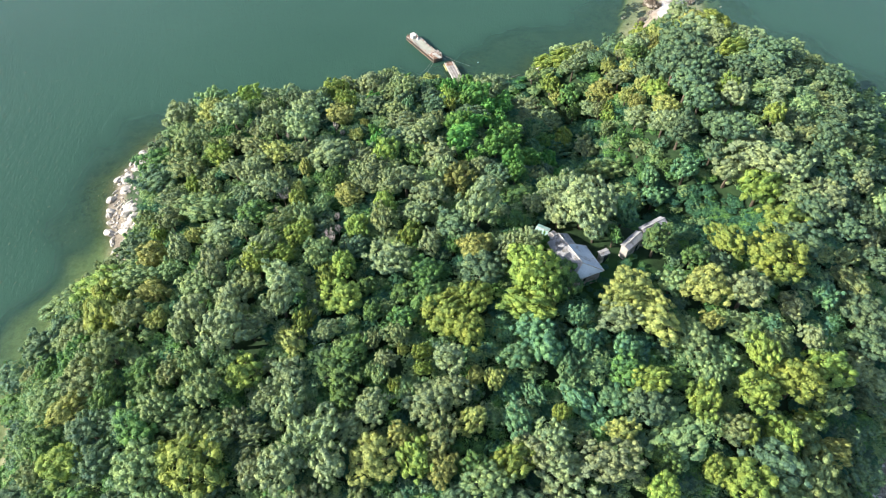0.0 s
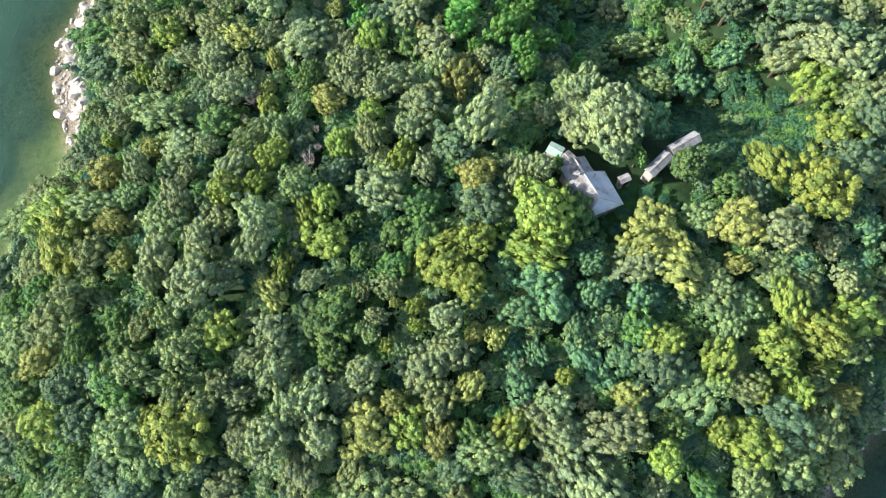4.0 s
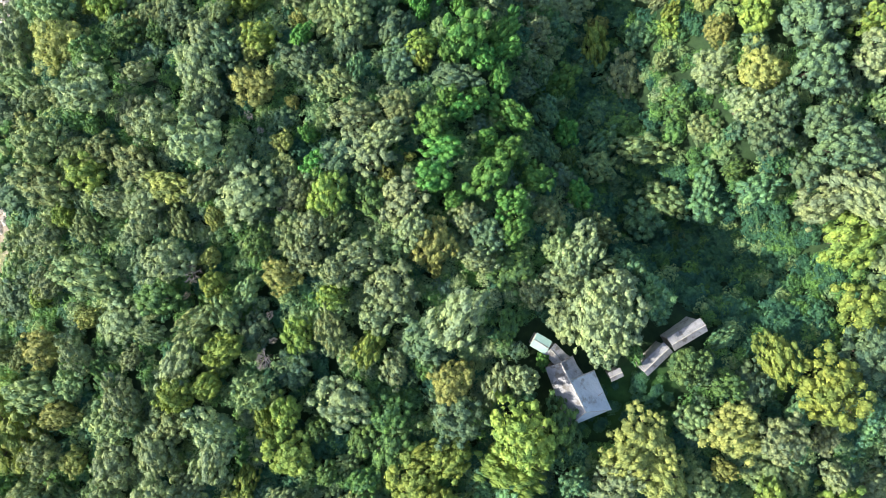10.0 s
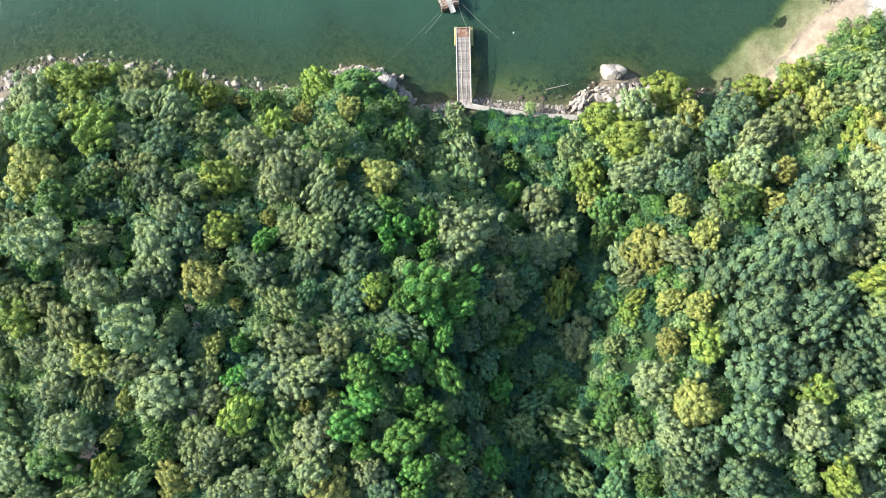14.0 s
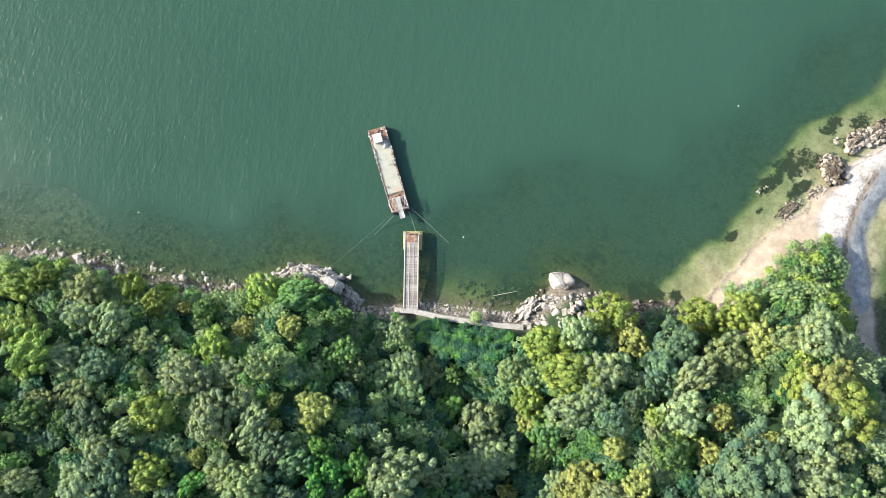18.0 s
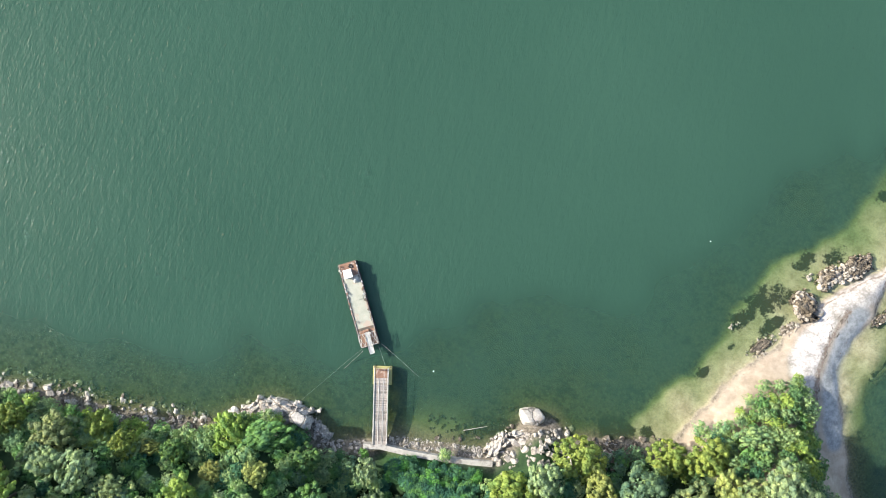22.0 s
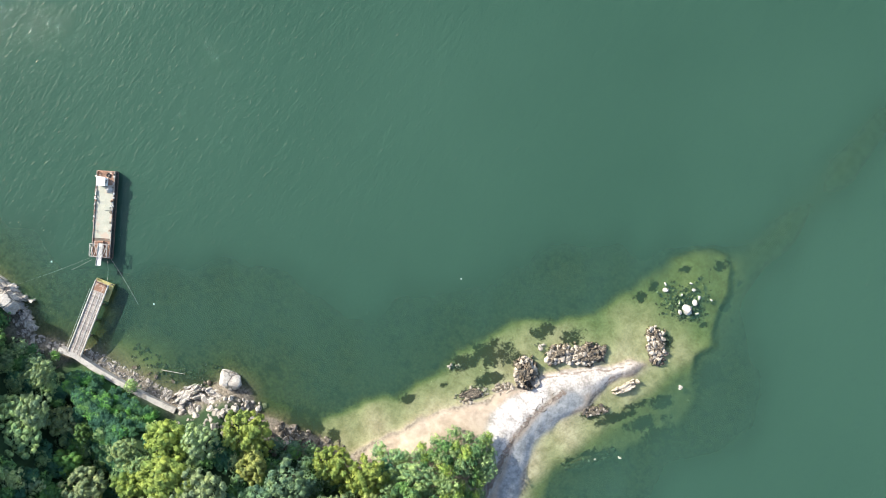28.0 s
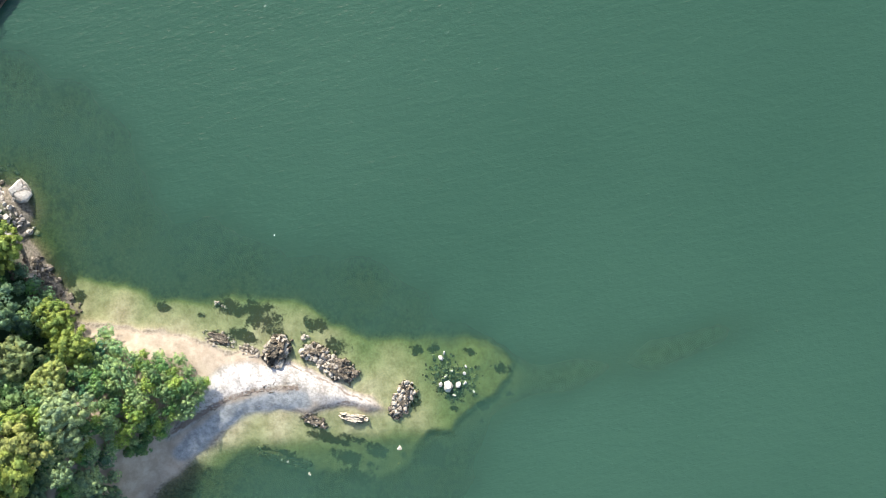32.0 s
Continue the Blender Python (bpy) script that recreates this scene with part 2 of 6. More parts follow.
def water_material():
    """Sea water: turbid green with depth, clear over the shallows, small waves."""
    mat, nodes, links, shader = material("sea_water")
    nodes.remove(shader)
    depth = nodes.new("ShaderNodeAttribute")
    depth.attribute_name = "depth"
    clear = maths(nodes, links, "POWER", 0.43, depth.outputs["Fac"])
    position = nodes.new("ShaderNodeNewGeometry").outputs["Position"]
    broad = noise_node(nodes, links, 0.012, 4, 0.5, position)
    body = nodes.new("ShaderNodeBsdfDiffuse")
    links.new(mixed(nodes, links, ramp(nodes, links, broad, [(0.35, (0, 0, 0)), (0.65, (1, 1, 1))]), (0.028, 0.073, 0.050), (0.034, 0.084, 0.058)), body.inputs[0])
    lens = nodes.new("ShaderNodeBsdfTransparent")
    links.new(mixed(nodes, links, maths(nodes, links, "MULTIPLY", depth.outputs["Fac"], 1.6, True), (0.97, 0.96, 0.93), (0.69, 0.85, 0.53)), lens.inputs[0])
    under = nodes.new("ShaderNodeMixShader")
    links.new(clear, under.inputs[0])
    links.new(body.outputs[0], under.inputs[1])
    links.new(lens.outputs[0], under.inputs[2])
    stretch = nodes.new("ShaderNodeMapping")
    stretch.inputs["Rotation"].default_value = (0, 0, radians(12))
    stretch.inputs["Scale"].default_value = (1.0, 0.45, 1.0)
    links.new(position, stretch.inputs[0])
    swell = noise_node(nodes, links, 0.42, 3, 0.6, stretch.outputs[0])
    chop = noise_node(nodes, links, 1.5, 4, 0.65, stretch.outputs[0])
    height = maths(nodes, links, "ADD", maths(nodes, links, "MULTIPLY", swell, 0.6), maths(nodes, links, "MULTIPLY", chop, 0.30))
    gloss = nodes.new("ShaderNodeBsdfGlossy")
    gloss.inputs["Roughness"].default_value = 0.03
    crest = maths(nodes, links, "MULTIPLY", maths(nodes, links, "POWER", noise_node(nodes, links, 1.7, 2, 0.5, stretch.outputs[0]), 6.0), 2.0)
    bumped(nodes, links, gloss, maths(nodes, links, "ADD", height, crest), 1.0, 0.28)
    bumped(nodes, links, body, height, 1.0, 0.22)
    facing = nodes.new("ShaderNodeLayerWeight")
    facing.inputs["Blend"].default_value = 0.5
    links.new(gloss.inputs["Normal"].links[0].from_socket, facing.inputs["Normal"])
    grazing = maths(nodes, links, "ADD", maths(nodes, links, "MULTIPLY", maths(nodes, links, "POWER", facing.outputs["Facing"], 5.0), 0.98), 0.02)
    top = nodes.new("ShaderNodeMixShader")
    links.new(grazing, top.inputs[0])
    links.new(under.outputs[0], top.inputs[1])
    links.new(gloss.outputs[0], top.inputs[2])
    links.new(top.outputs[0], nodes["Material Output"].inputs[0])
    return mat


GROUND, WATER = ground_material(), water_material()
BARK = surface("bark", (0.06, 0.045, 0.03), (0.16, 0.13, 0.10), 2.0, 0.9, 0.5)
TWIG = surface("bare_twig", (0.40, 0.34, 0.33), (0.60, 0.53, 0.51), 2.0, 0.9, 0.3)
STONE = surface("pale_granite", (0.25, 0.225, 0.20), (0.58, 0.54, 0.49), 0.9, 0.85, 0.7, spots=(0.16, 0.135, 0.11), spot_scale=1.1, vary=0.5)
DARK_STONE = surface("weedy_rock", (0.05, 0.042, 0.032), (0.19, 0.155, 0.12), 1.0, 0.85, 0.7, spots=(0.34, 0.30, 0.26), spot_scale=1.4, vary=0.5)
WHITE_STONE = surface("white_granite", (0.36, 0.335, 0.305), (0.58, 0.55, 0.505), 0.7, 0.8, 0.5, spots=(0.30, 0.26, 0.22), spot_scale=0.9, vary=0.25)
CREAM_STONE = surface("cream_reef_rock", (0.28, 0.24, 0.19), (0.60, 0.54, 0.46), 1.3, 0.85, 0.5, spots=(0.15, 0.12, 0.085), spot_scale=1.6, vary=0.5)
PALE_CRAG = cracked("pale_jointed_granite", (0.39, 0.355, 0.32), (0.64, 0.60, 0.55), (0.20, 0.175, 0.15), 0.30)
BROWN_CRAG = cracked("brown_weedy_crag", (0.075, 0.060, 0.042), (0.27, 0.225, 0.17), (0.035, 0.028, 0.022), 1.0)
CONCRETE = surface("weathered_concrete", (0.33, 0.31, 0.29), (0.50, 0.48, 0.44), 1.2, 0.85, 0.3, spots=(0.24, 0.22, 0.20), spot_scale=0.7)
DECK = surface("pale_green_deck", (0.30, 0.315, 0.255), (0.42, 0.415, 0.345), 0.8, 0.75, 0.2, spots=(0.40, 0.325, 0.26), spot_scale=0.45)
RUST = surface("rusted_steel", (0.15, 0.075, 0.048), (0.31, 0.18, 0.12), 1.6, 0.8, 0.4, spots=(0.40, 0.33, 0.28), spot_scale=1.2)
HULL = surface("grimy_hull", (0.05, 0.05, 0.045), (0.15, 0.12, 0.09), 1.4, 0.7, 0.3, spots=(0.22, 0.11, 0.07), spot_scale=0.8)
WHITE_PAINT = surface("white_paint", (0.70, 0.72, 0.72), (0.84, 0.85, 0.84), 1.0, 0.55, 0.1)
GREY_STEEL = surface("galvanised_steel", (0.34, 0.34, 0.33), (0.55, 0.55, 0.53), 2.0, 0.55, 0.15, 0.3)
GUNWALE = surface("chipped_gunwale", (0.17, 0.155, 0.14), (0.40, 0.375, 0.34), 2.2, 0.8, 0.3, spots=(0.25, 0.13, 0.085), spot_scale=1.3)
PALE_RAIL = surface("chalky_rail", (0.36, 0.34, 0.31), (0.54, 0.515, 0.47), 2.0, 0.75, 0.2)
PLANK = surface("weathered_plank", (0.22, 0.19, 0.175), (0.42, 0.38, 0.35), 1.5, 0.85, 0.4, vary=0.6)
YELLOW_DECK = surface("mossy_yellow_deck", (0.30, 0.28, 0.10), (0.42, 0.38, 0.17), 1.4, 0.85, 0.3)
RUBBER = surface("tyre_rubber", (0.015, 0.015, 0.015), (0.045, 0.045, 0.045), 3.0, 0.8, 0.2)
ROPE = surface("rope", (0.22, 0.21, 0.18), (0.36, 0.34, 0.30), 4.0, 0.9, 0.2)
ROOF_SHEET = surface("pale_roof_sheet", (0.42, 0.47, 0.52), (0.55, 0.60, 0.64), 0.9, 0.6, 0.15, spots=(0.30, 0.30, 0.30), spot_scale=0.6)
ROOF_TILE = surface("old_roof_tile", (0.22, 0.22, 0.235), (0.35, 0.35, 0.365), 1.2, 0.8, 0.3, spots=(0.15, 0.14, 0.13), spot_scale=0.8, vary=0.25)
GREEN_SHEET = surface("pale_green_sheet", (0.30, 0.46, 0.40), (0.42, 0.58, 0.50), 1.0, 0.5, 0.1)
WALL = surface("limewashed_wall", (0.34, 0.31, 0.28), (0.50, 0.47, 0.43), 0.8, 0.9, 0.3, spots=(0.22, 0.20, 0.17), spot_scale=0.6)
DARK_GLASS = surface("dark_window", (0.02, 0.025, 0.03), (0.04, 0.045, 0.05), 1.0, 0.15, 0.0)
DRIFTWOOD = surface("driftwood", (0.26, 0.23, 0.20), (0.42, 0.385, 0.345), 2.0, 0.9, 0.3)

# ---- the shore line, walking round the island with the sea outside ----
SOUTH = [(81, 38), (69, 26), (55, 10), (20, -8), (-30, -8), (-65, 8), (-80, 27)]
WEST = [(-84, 45), (-87, 60), (-85, 74), (-81, 83), (-78, 91), (-81.5, 101), (-86, 112), (-87, 122), (-84.5, 131)]
NORTH = [(-80, 139), (-69, 146), (-58, 147.8), (-48, 148.6), (-37, 149.8), (-26, 152), (-20, 156.6), (-13, 159.5), (-6, 158), (-1.5, 156.2),
         (5, 159), (12, 161.4), (20, 162.8), (26, 164), (28.7, 167), (31, 172), (36, 173.4), (40, 171), (46, 172.6), (56, 175.4)]
SPIT = [(57.3, 174.1), (58.3, 177.3), (60.4, 181.7), (64.7, 189.1), (68.1, 194.5), (71.6, 199.9), (73.6, 203.7), (75.8, 207.3), (77.0, 210.4), (79.0, 213.6), (82.0, 216.1), (85.9, 219.9), (88.8, 222.5), (90.9, 224.0), (90.1, 221.6), (88.6, 218.0), (87.9, 214.6), (87.2, 211.2), (86.0, 208.1), (85.0, 204.9), (84.7, 201.2), (84.7, 198.6), (85.4, 195.8), (86.7, 193.1), (88.2, 189.0)]
EAST = [(94, 178), (105, 168), (118, 152), (124, 135), (121, 110), (111, 80), (98, 55)]
COAST = SOUTH + WEST + NORTH + SPIT + EAST
# the sandbank under shallow water round the spit, and the one off the western cove
BANK = [(53.1, 173.9), (50.5, 176.7), (50.8, 179.2), (54.3, 185.8), (56.6, 188.8), (58.9, 189.8), (59.5, 192.6), (60.5, 195.8), (61.8, 198.8), (62.0, 203.9), (64.4, 208.7), (65.9, 212.9), (67.4, 215.8), (69.7, 218.0), (72.6, 219.9), (76.2, 224.0), (78.3, 227.7), (79.3, 230.9), (80.5, 236.6), (82.1, 242.0), (84.4, 246.9), (87.3, 250.1), (90.5, 250.8), (93.3, 248.9), (95.7, 244.7), (96.8, 238.7), (99.7, 235.2), (98.5, 230.9), (100.0, 228.0), (102.6, 226.1), (104.0, 220.6), (104.1, 217.2), (100.4, 212.6), (98.8, 207.2), (95.7, 202.8), (91.3, 198.6), (91.3, 195.3), (92.4, 190.7), (88.7, 185.3)]
COVE = [(-78, 40), (-92, 44), (-101, 58), (-100, 72), (-96, 84), (-90, 95), (-84, 100), (-76, 92), (-80, 70)]

CHANNEL = [(84.8, 210.2), (83.4, 205.4), (83.2, 201.0), (83.3, 197.0), (84.4, 192.9), (85.8, 189.3), (87.2, 186.5)]  # wet grey run along the spit's lee side
SHOAL = [(96, 240), (88, 250), (90, 262), (92, 278), (91, 300), (99, 303), (103, 285), (103, 270), (101, 255)]
PATCH = [(10, 164), (13, 168.5), (18, 169.5), (20.5, 166.5), (16, 163.5)]
# dark weed beds on and round the bank: x, y, length, width, turn
WEED_BEDS = [(53.6, 176.5, 1.6, 1.6, 55), (47.4, 175.0, 3.4, 3.4, 55), (60.4, 190.6, 2.0, 1.0, 55), (64.0, 202.5, 3.8, 2.0, 55), (67.0, 207.6, 4.7, 3.1, 55), (71.1, 209.3, 3.1, 1.8, 55), (70.2, 203.4, 3.4, 1.3, 55), (72.2, 217.0, 2.5, 1.6, 55), (77.0, 219.5, 2.9, 2.0, 55), (82.0, 220.6, 2.2, 1.3, 55), (92.1, 230.3, 1.1, 2.0, 55), (82.4, 233.4, 1.6, 1.1, 55), (83.2, 236.7, 1.1, 1.3, 55), (85.7, 242.8, 1.8, 0.8, 55), (90.8, 247.8, 2.2, 1.3, 55), (96.8, 242.4, 1.6, 0.9, 55), (95.3, 236.9, 1.3, 0.7, 55), (96.0, 247.5, 1.3, 0.9, 55), (90.5, 237.6, 4.0, 3.4, 55), (93.4, 212.8, 5.6, 1.1, 55), (95.0, 217.0, 2.7, 1.1, 55), (98.8, 220.5, 2.7, 1.8, 55), (89.5, 210.9, 2.9, 1.6, 55), (98.5, 215.2, 5.2, 1.6, 55), (102.6, 215.7, 4.5, 2.2, 55), (94.2, 203.2, 6.5, 1.5, 55), (102.8, 230.6, 3.4, 3.4, 55), (64.0, 197.2, 1.1, 0.7, 55), (48.5, 175, 4.0, 2.2, 30), (25, 168, 6.0, 2.2, 30)]


def smooth(a, b, v):
    k = np.clip((v - a) / (b - a), 0, 1)
    return k * k * (3 - 2 * k)


def inland(x, y, line=COAST):
    """Metres inside a closed line; minus outside."""
    x, y = np.asarray(x, float), np.asarray(y, float)
    px, py = x.ravel()[:, None], y.ravel()[:, None]
    corners = np.array(line, float)
    best, inside = np.full(x.size, 1e9), np.zeros(x.size, bool)
    step = len(line) if x.size < 400 else 1  # few places: all sides at once
    for i in range(0, len(line), step):
        ax, ay = corners[i:i + step].T
        bx, by = np.roll(corners, -1, 0)[i:i + step].T
        ex, ey = bx - ax, by - ay
        k = np.clip(((px - ax) * ex + (py - ay) * ey) / (ex * ex + ey * ey), 0, 1)
        best = np.minimum(best, np.hypot(px - ax - k * ex, py - ay - k * ey).min(1))
        crossed = ((ay > py) != (by > py)) & (px < ex * (py - ay) / np.where(by == ay, 1e-9, by - ay) + ax)
        inside ^= crossed.sum(1) % 2 == 1
    return np.where(inside, best, -best).reshape(x.shape)


def waver(x, y, size, seed=0.0):
    """Smooth irregularity between about -1 and 1, at a size in metres."""
    a, b = x / size + seed, y / size - seed * 1.7
    return (np.sin(a * 2.1 + 1.3 * np.sin(b * 1.7)) + np.sin(b * 2.6 + 1.1 * np.sin(a * 2.3 + 2)) + np.sin((a + b) * 3.7 + np.sin(a * 4.1))) / 3


def beside(x, y, line):
    """Metres from a line of points."""
    best = np.full(np.shape(x), 1e9)
    for (ax, ay), (bx, by) in zip(line, line[1:]):
        ex, ey = bx - ax, by - ay
        k = np.clip(((x - ax) * ex + (y - ay) * ey) / (ex * ex + ey * ey), 0, 1)
        best = np.minimum(best, np.hypot(x - ax - k * ex, y - ay - k * ey))
    return best


GULLY = [(10, 157), (23, 147), (33, 136), (31, 113), (40, 97), (53, 88)]  # from the landing up to the clearing


def gully(x, y):
    """Metres from the gully's bed."""
    return beside(x, y, GULLY)


def ground(x, y):
    x, y = np.asarray(x, float), np.asarray(y, float)
    d = inland(x, y) + 0.7 * waver(x, y, 7.0) + 0.35 * waver(x, y, 2.6, 3)
    reach = 18 + 8 * smooth(8, 34, x) * smooth(100, 125, y) * (1 - smooth(70, 90, x)) + 14 * smooth(-45, -72, x) * smooth(100, 128, y)
    hill = 24.5 * (1 - np.exp(-np.maximum(d - 2.5, 0) / reach))
    hill = hill * (1 - smooth(176, 190, y + 0.35 * (x - 75)) * smooth(50, 58, x))
    hill = np.maximum(hill - 15.5 * np.exp(-((gully(x, y) / 13.5) ** 2)) * smooth(157, 145, y) * smooth(76, 96, y), 0)
    land = 1.3 * (1 - np.exp(-np.maximum(d, 0) / 2.2)) + 0.25 * waver(x, y, 3.0, 5) * smooth(4, 9, d)
    sea = -1.9 * (1 - np.exp(np.minimum(d, 0) / 9)) - 5 * smooth(0, 17, -d - 8 - 11 * smooth(-12, 12, x) + 3 * waver(x, y, 16.0, 6))
    bank = inland(x, y, BANK) + 0.5 * waver(x, y, 3.0, 2)
    lee = smooth(1, 6, x - 86 - 0.23 * (y - 190)) * smooth(236, 226, y)
    sea = sea * (1 - smooth(-1.0, 1.0, bank)) + np.maximum(sea, -0.16 - 0.75 * lee - 0.16 * smooth(3, 14, -d) - 0.022 * np.maximum(-d, 0) - 0.12 * waver(x, y, 5.0, 9)) * smooth(-1.0, 1.0, bank)
    cove = inland(x, y, COVE) + 2.0 * waver(x, y, 9.0, 2)
    sea = sea * (1 - smooth(-4, 4, cove)) + np.maximum(sea, -0.35 - 0.07 * np.maximum(-d, 0)) * smooth(-4, 4, cove)
    shoal = np.maximum(smooth(-9, 6, inland(x, y, SHOAL)), smooth(-3, 2, inland(x, y, PATCH)))
    sea = sea * (1 - shoal) + np.maximum(sea, -1.6 - 0.15 * smooth(60, 80, x)) * shoal
    return np.where(d > 0, land + hill, sea)


def height(x, y):
    return float(ground(np.array([x]), np.array([y]))[0])


def sheet(name, mat, xs, ys, z, masks):
    """One grid of ground or water, with named masks on its corners."""
    gx, gy = np.meshgrid(xs, ys)
    verts = np.stack([gx.ravel(), gy.ravel(), np.broadcast_to(z(gx, gy), gx.shape).ravel()], 1)
    n, m = len(xs), len(ys)
    i = (np.arange(m - 1)[:, None] * n + np.arange(n - 1)[None, :]).ravel()
    faces = np.stack([i, i + 1, i + n + 1, i + n], 1)
    me = bpy.data.meshes.new(name)
    me.from_pydata(verts.tolist(), [], faces.tolist())
    for key, values in masks(gx, gy).items():
        me.attributes.new(key, "FLOAT", "POINT").data.foreach_set("value", np.clip(values, 0, 50).astype(np.float32).ravel())
    me.materials.append(mat)
    me.polygons.foreach_set("use_smooth", [True] * len(me.polygons))
    return new(name, me)


def stations(a, b, step, far, fine_a, fine_b, fine):
    """Even steps from a to b, finer ones between fine_a and fine_b, and growing ones out to far on both sides."""
    out = list(np.arange(a, fine_a, step)) + list(np.arange(fine_a, fine_b, fine)) + list(np.arange(fine_b, b + step, step))
    k = step * 2
    while out[-1] < far:
        out.append(out[-1] + k)
        k *= 1.6
    k = step * 2
    while out[0] > -far:
        out.insert(0, out[0] - k)
        k *= 1.6
    return np.array(out)


def box_mask(x, y, line, soft=1.0):
    return smooth(-soft, soft, inland(x, y, line))


COURT = [(28.5, 73.5), (32, 74.5), (37, 75.5), (40, 71.5), (37, 66.5), (31, 65), (26, 64), (24, 66)]
MEADOW = [(35, 96), (46, 101), (61, 99), (67, 88), (62, 78), (50, 78), (44.5, 84), (39, 88)]
LANDING = [(7, 157.6), (13, 159), (20, 159.8), (26, 161), (25, 156), (18, 153), (10, 154)]
SHELL = [(75.3, 195.6), (74.2, 198.5), (74.9, 202.9), (76.7, 206.2), (78.0, 210.4), (80.8, 208.1), (80.3, 203.3), (80.2, 198.2), (81.7, 192.7), (82.9, 188.8), (83.9, 184.5), (79.4, 190.5), (77.1, 193.6)]
TIP = [(76.9, 209.5), (79.2, 213.5), (82.1, 216.0), (87.3, 221.5), (90.1, 223.5), (89.2, 220.2), (87.3, 215.0), (84.6, 210.4), (81.1, 208.7)]
WRACK = [(83.3, 183.6), (82.4, 188.0), (81.5, 192.1), (80.8, 195.2), (80.4, 198.0), (80.5, 202.9), (81.2, 206.6), (82.2, 210.4)]


def bank_mask(x, y):
    return np.maximum(smooth(-0.8, 1.2, inland(x, y, BANK) + 0.5 * waver(x, y, 3.0, 2)), smooth(-4, 3, inland(x, y, COVE) + 2.0 * waver(x, y, 9.0, 2)))


def weed_mask(x, y, d):
    """How thick the weed grows: the shallows all round but for the sandbanks, and the beds on them."""
    bank = bank_mask(x, y)
    thick = smooth(0.3, 3.0, -d) * 0.44 * (1 - bank) * (1 - 0.8 * np.maximum(smooth(-9, 6, inland(x, y, SHOAL)), smooth(-3, 2, inland(x, y, PATCH)))) + 0.15 * bank
    for bx, by, long, wide, turn in WEED_BEDS:
        c, s = math.cos(radians(turn)), math.sin(radians(turn))
        u, v = ((x - bx) * c + (y - by) * s) / long, (-(x - bx) * s + (y - by) * c) / wide
        thick = np.maximum(thick, 0.70 * smooth(1.85, 0.25, np.sqrt(u * u + v * v) + 0.25 * waver(x, y, 1.6, 4)))
    return thick


def ground_masks(x, y):
    z, d = ground(x, y), inland(x, y)
    sand = np.maximum.reduce([smooth(0.05, 0.5, z + 0.3 * waver(x, y, 4.0, 8)) * smooth(57, 60, x) * smooth(174, 177, y + 0.35 * (x - 62)),
                      smooth(0.0, 0.4, z) * (1 - smooth(3, 5, d)) * (1 - smooth(-76, -72, x)) * smooth(76, 80, y) * (1 - smooth(94, 97, y)),
                      smooth(0.0, 0.4, z) * (1 - smooth(4, 7, d)) * smooth(-70, -76, x) * smooth(18, 22, y) * smooth(36, 32, y)])
    shell = np.maximum(box_mask(x, y, SHELL, 0.7), 0.8 * box_mask(x, y, TIP, 1.2))
    return {"shore": 1 - smooth(1.6, 4.0, d + waver(x, y, 4.0) - 2.4 * smooth(-74, -80, x)), "bed": smooth(0.15, -0.15, z), "weed": weed_mask(x, y, d), "bank": np.maximum.reduce([bank_mask(x, y), smooth(-9, 6, inland(x, y, SHOAL)), 0.55 * smooth(-3, 2, inland(x, y, PATCH))]),
            "grass": np.maximum(box_mask(x, y, COURT, 2), box_mask(x, y, LANDING)), "sand": sand * (1 - shell), "shell": shell * smooth(0.05, 0.3, z),
            "run": smooth(2.5, 1.3, beside(x, y, CHANNEL) + 0.4 * waver(x, y, 3.0, 2)) * smooth(-0.25, 0.0, z), "wrack": 0.8 * np.exp(-(((z - 0.40) / 0.12) ** 2)) * smooth(56, 60, x) * smooth(174, 177, y) + 0.42 * shell + 0.9 * np.exp(-((beside(x, y, WRACK) / 0.7) ** 2))}


tagged(sheet("ground", GROUND, stations(-112, 140, 1.05, 3500, 46, 106, 0.5), stations(-30, 262, 1.05, 3500, 168, 254, 0.5), ground, ground_masks), "wooded island soil, beach sand and sea bed", "ground", kind="structure")


def water_depth(x, y):
    z = ground(x, y)
    return {"depth": np.maximum(0.02, -z) * (1 + 0.25 * waver(x, y, 9.0, 4))}


tagged(sheet("water", WATER, stations(-118, 150, 1.6, 3500, 40, 112, 0.8), stations(-34, 272, 1.6, 3500, 164, 260, 0.8), lambda x, y: 0 * x, water_depth), "calm turbid green sea with small waves", "sea", kind="structure")


# ---- mesh helpers ----
def part(name, bm, mat, parent=None, label=""):
    me = bpy.data.meshes.new(name)
    bm.to_mesh(me)
    bm.free()
    me.materials.append(mat)
    ob = new(name, me)
    ob.parent = parent
    if label:
        tagged(ob, label)
    return ob


def share(name, me, parent, m):
    ob = new(name, me)
    ob.parent, ob.matrix_basis = parent, m
    return ob


def thing(name, m, label, category, group=""):
    ob = new(name)
    ob.matrix_basis = m
    ob.empty_display_size = 0.3
    return tagged(ob, label, category, group)


def slab(bm, sx, sy, sz, m, bevel=0.0):
    """A box of that size about m, its edges rounded."""
    made = bmesh.ops.create_cube(bm, size=1.0, matrix=m @ Matrix.Diagonal((sx, sy, sz, 1)))
    if bevel:
        edges = list({e for v in made["verts"] for e in v.link_edges})
        bmesh.ops.bevel(bm, geom=edges, offset=bevel, segments=1, affect="EDGES")


def boxed(sx, sy, sz, m=Matrix(), bevel=0.0):
    bm = bmesh.new()
    slab(bm, sx, sy, sz, m, bevel)
    return bm


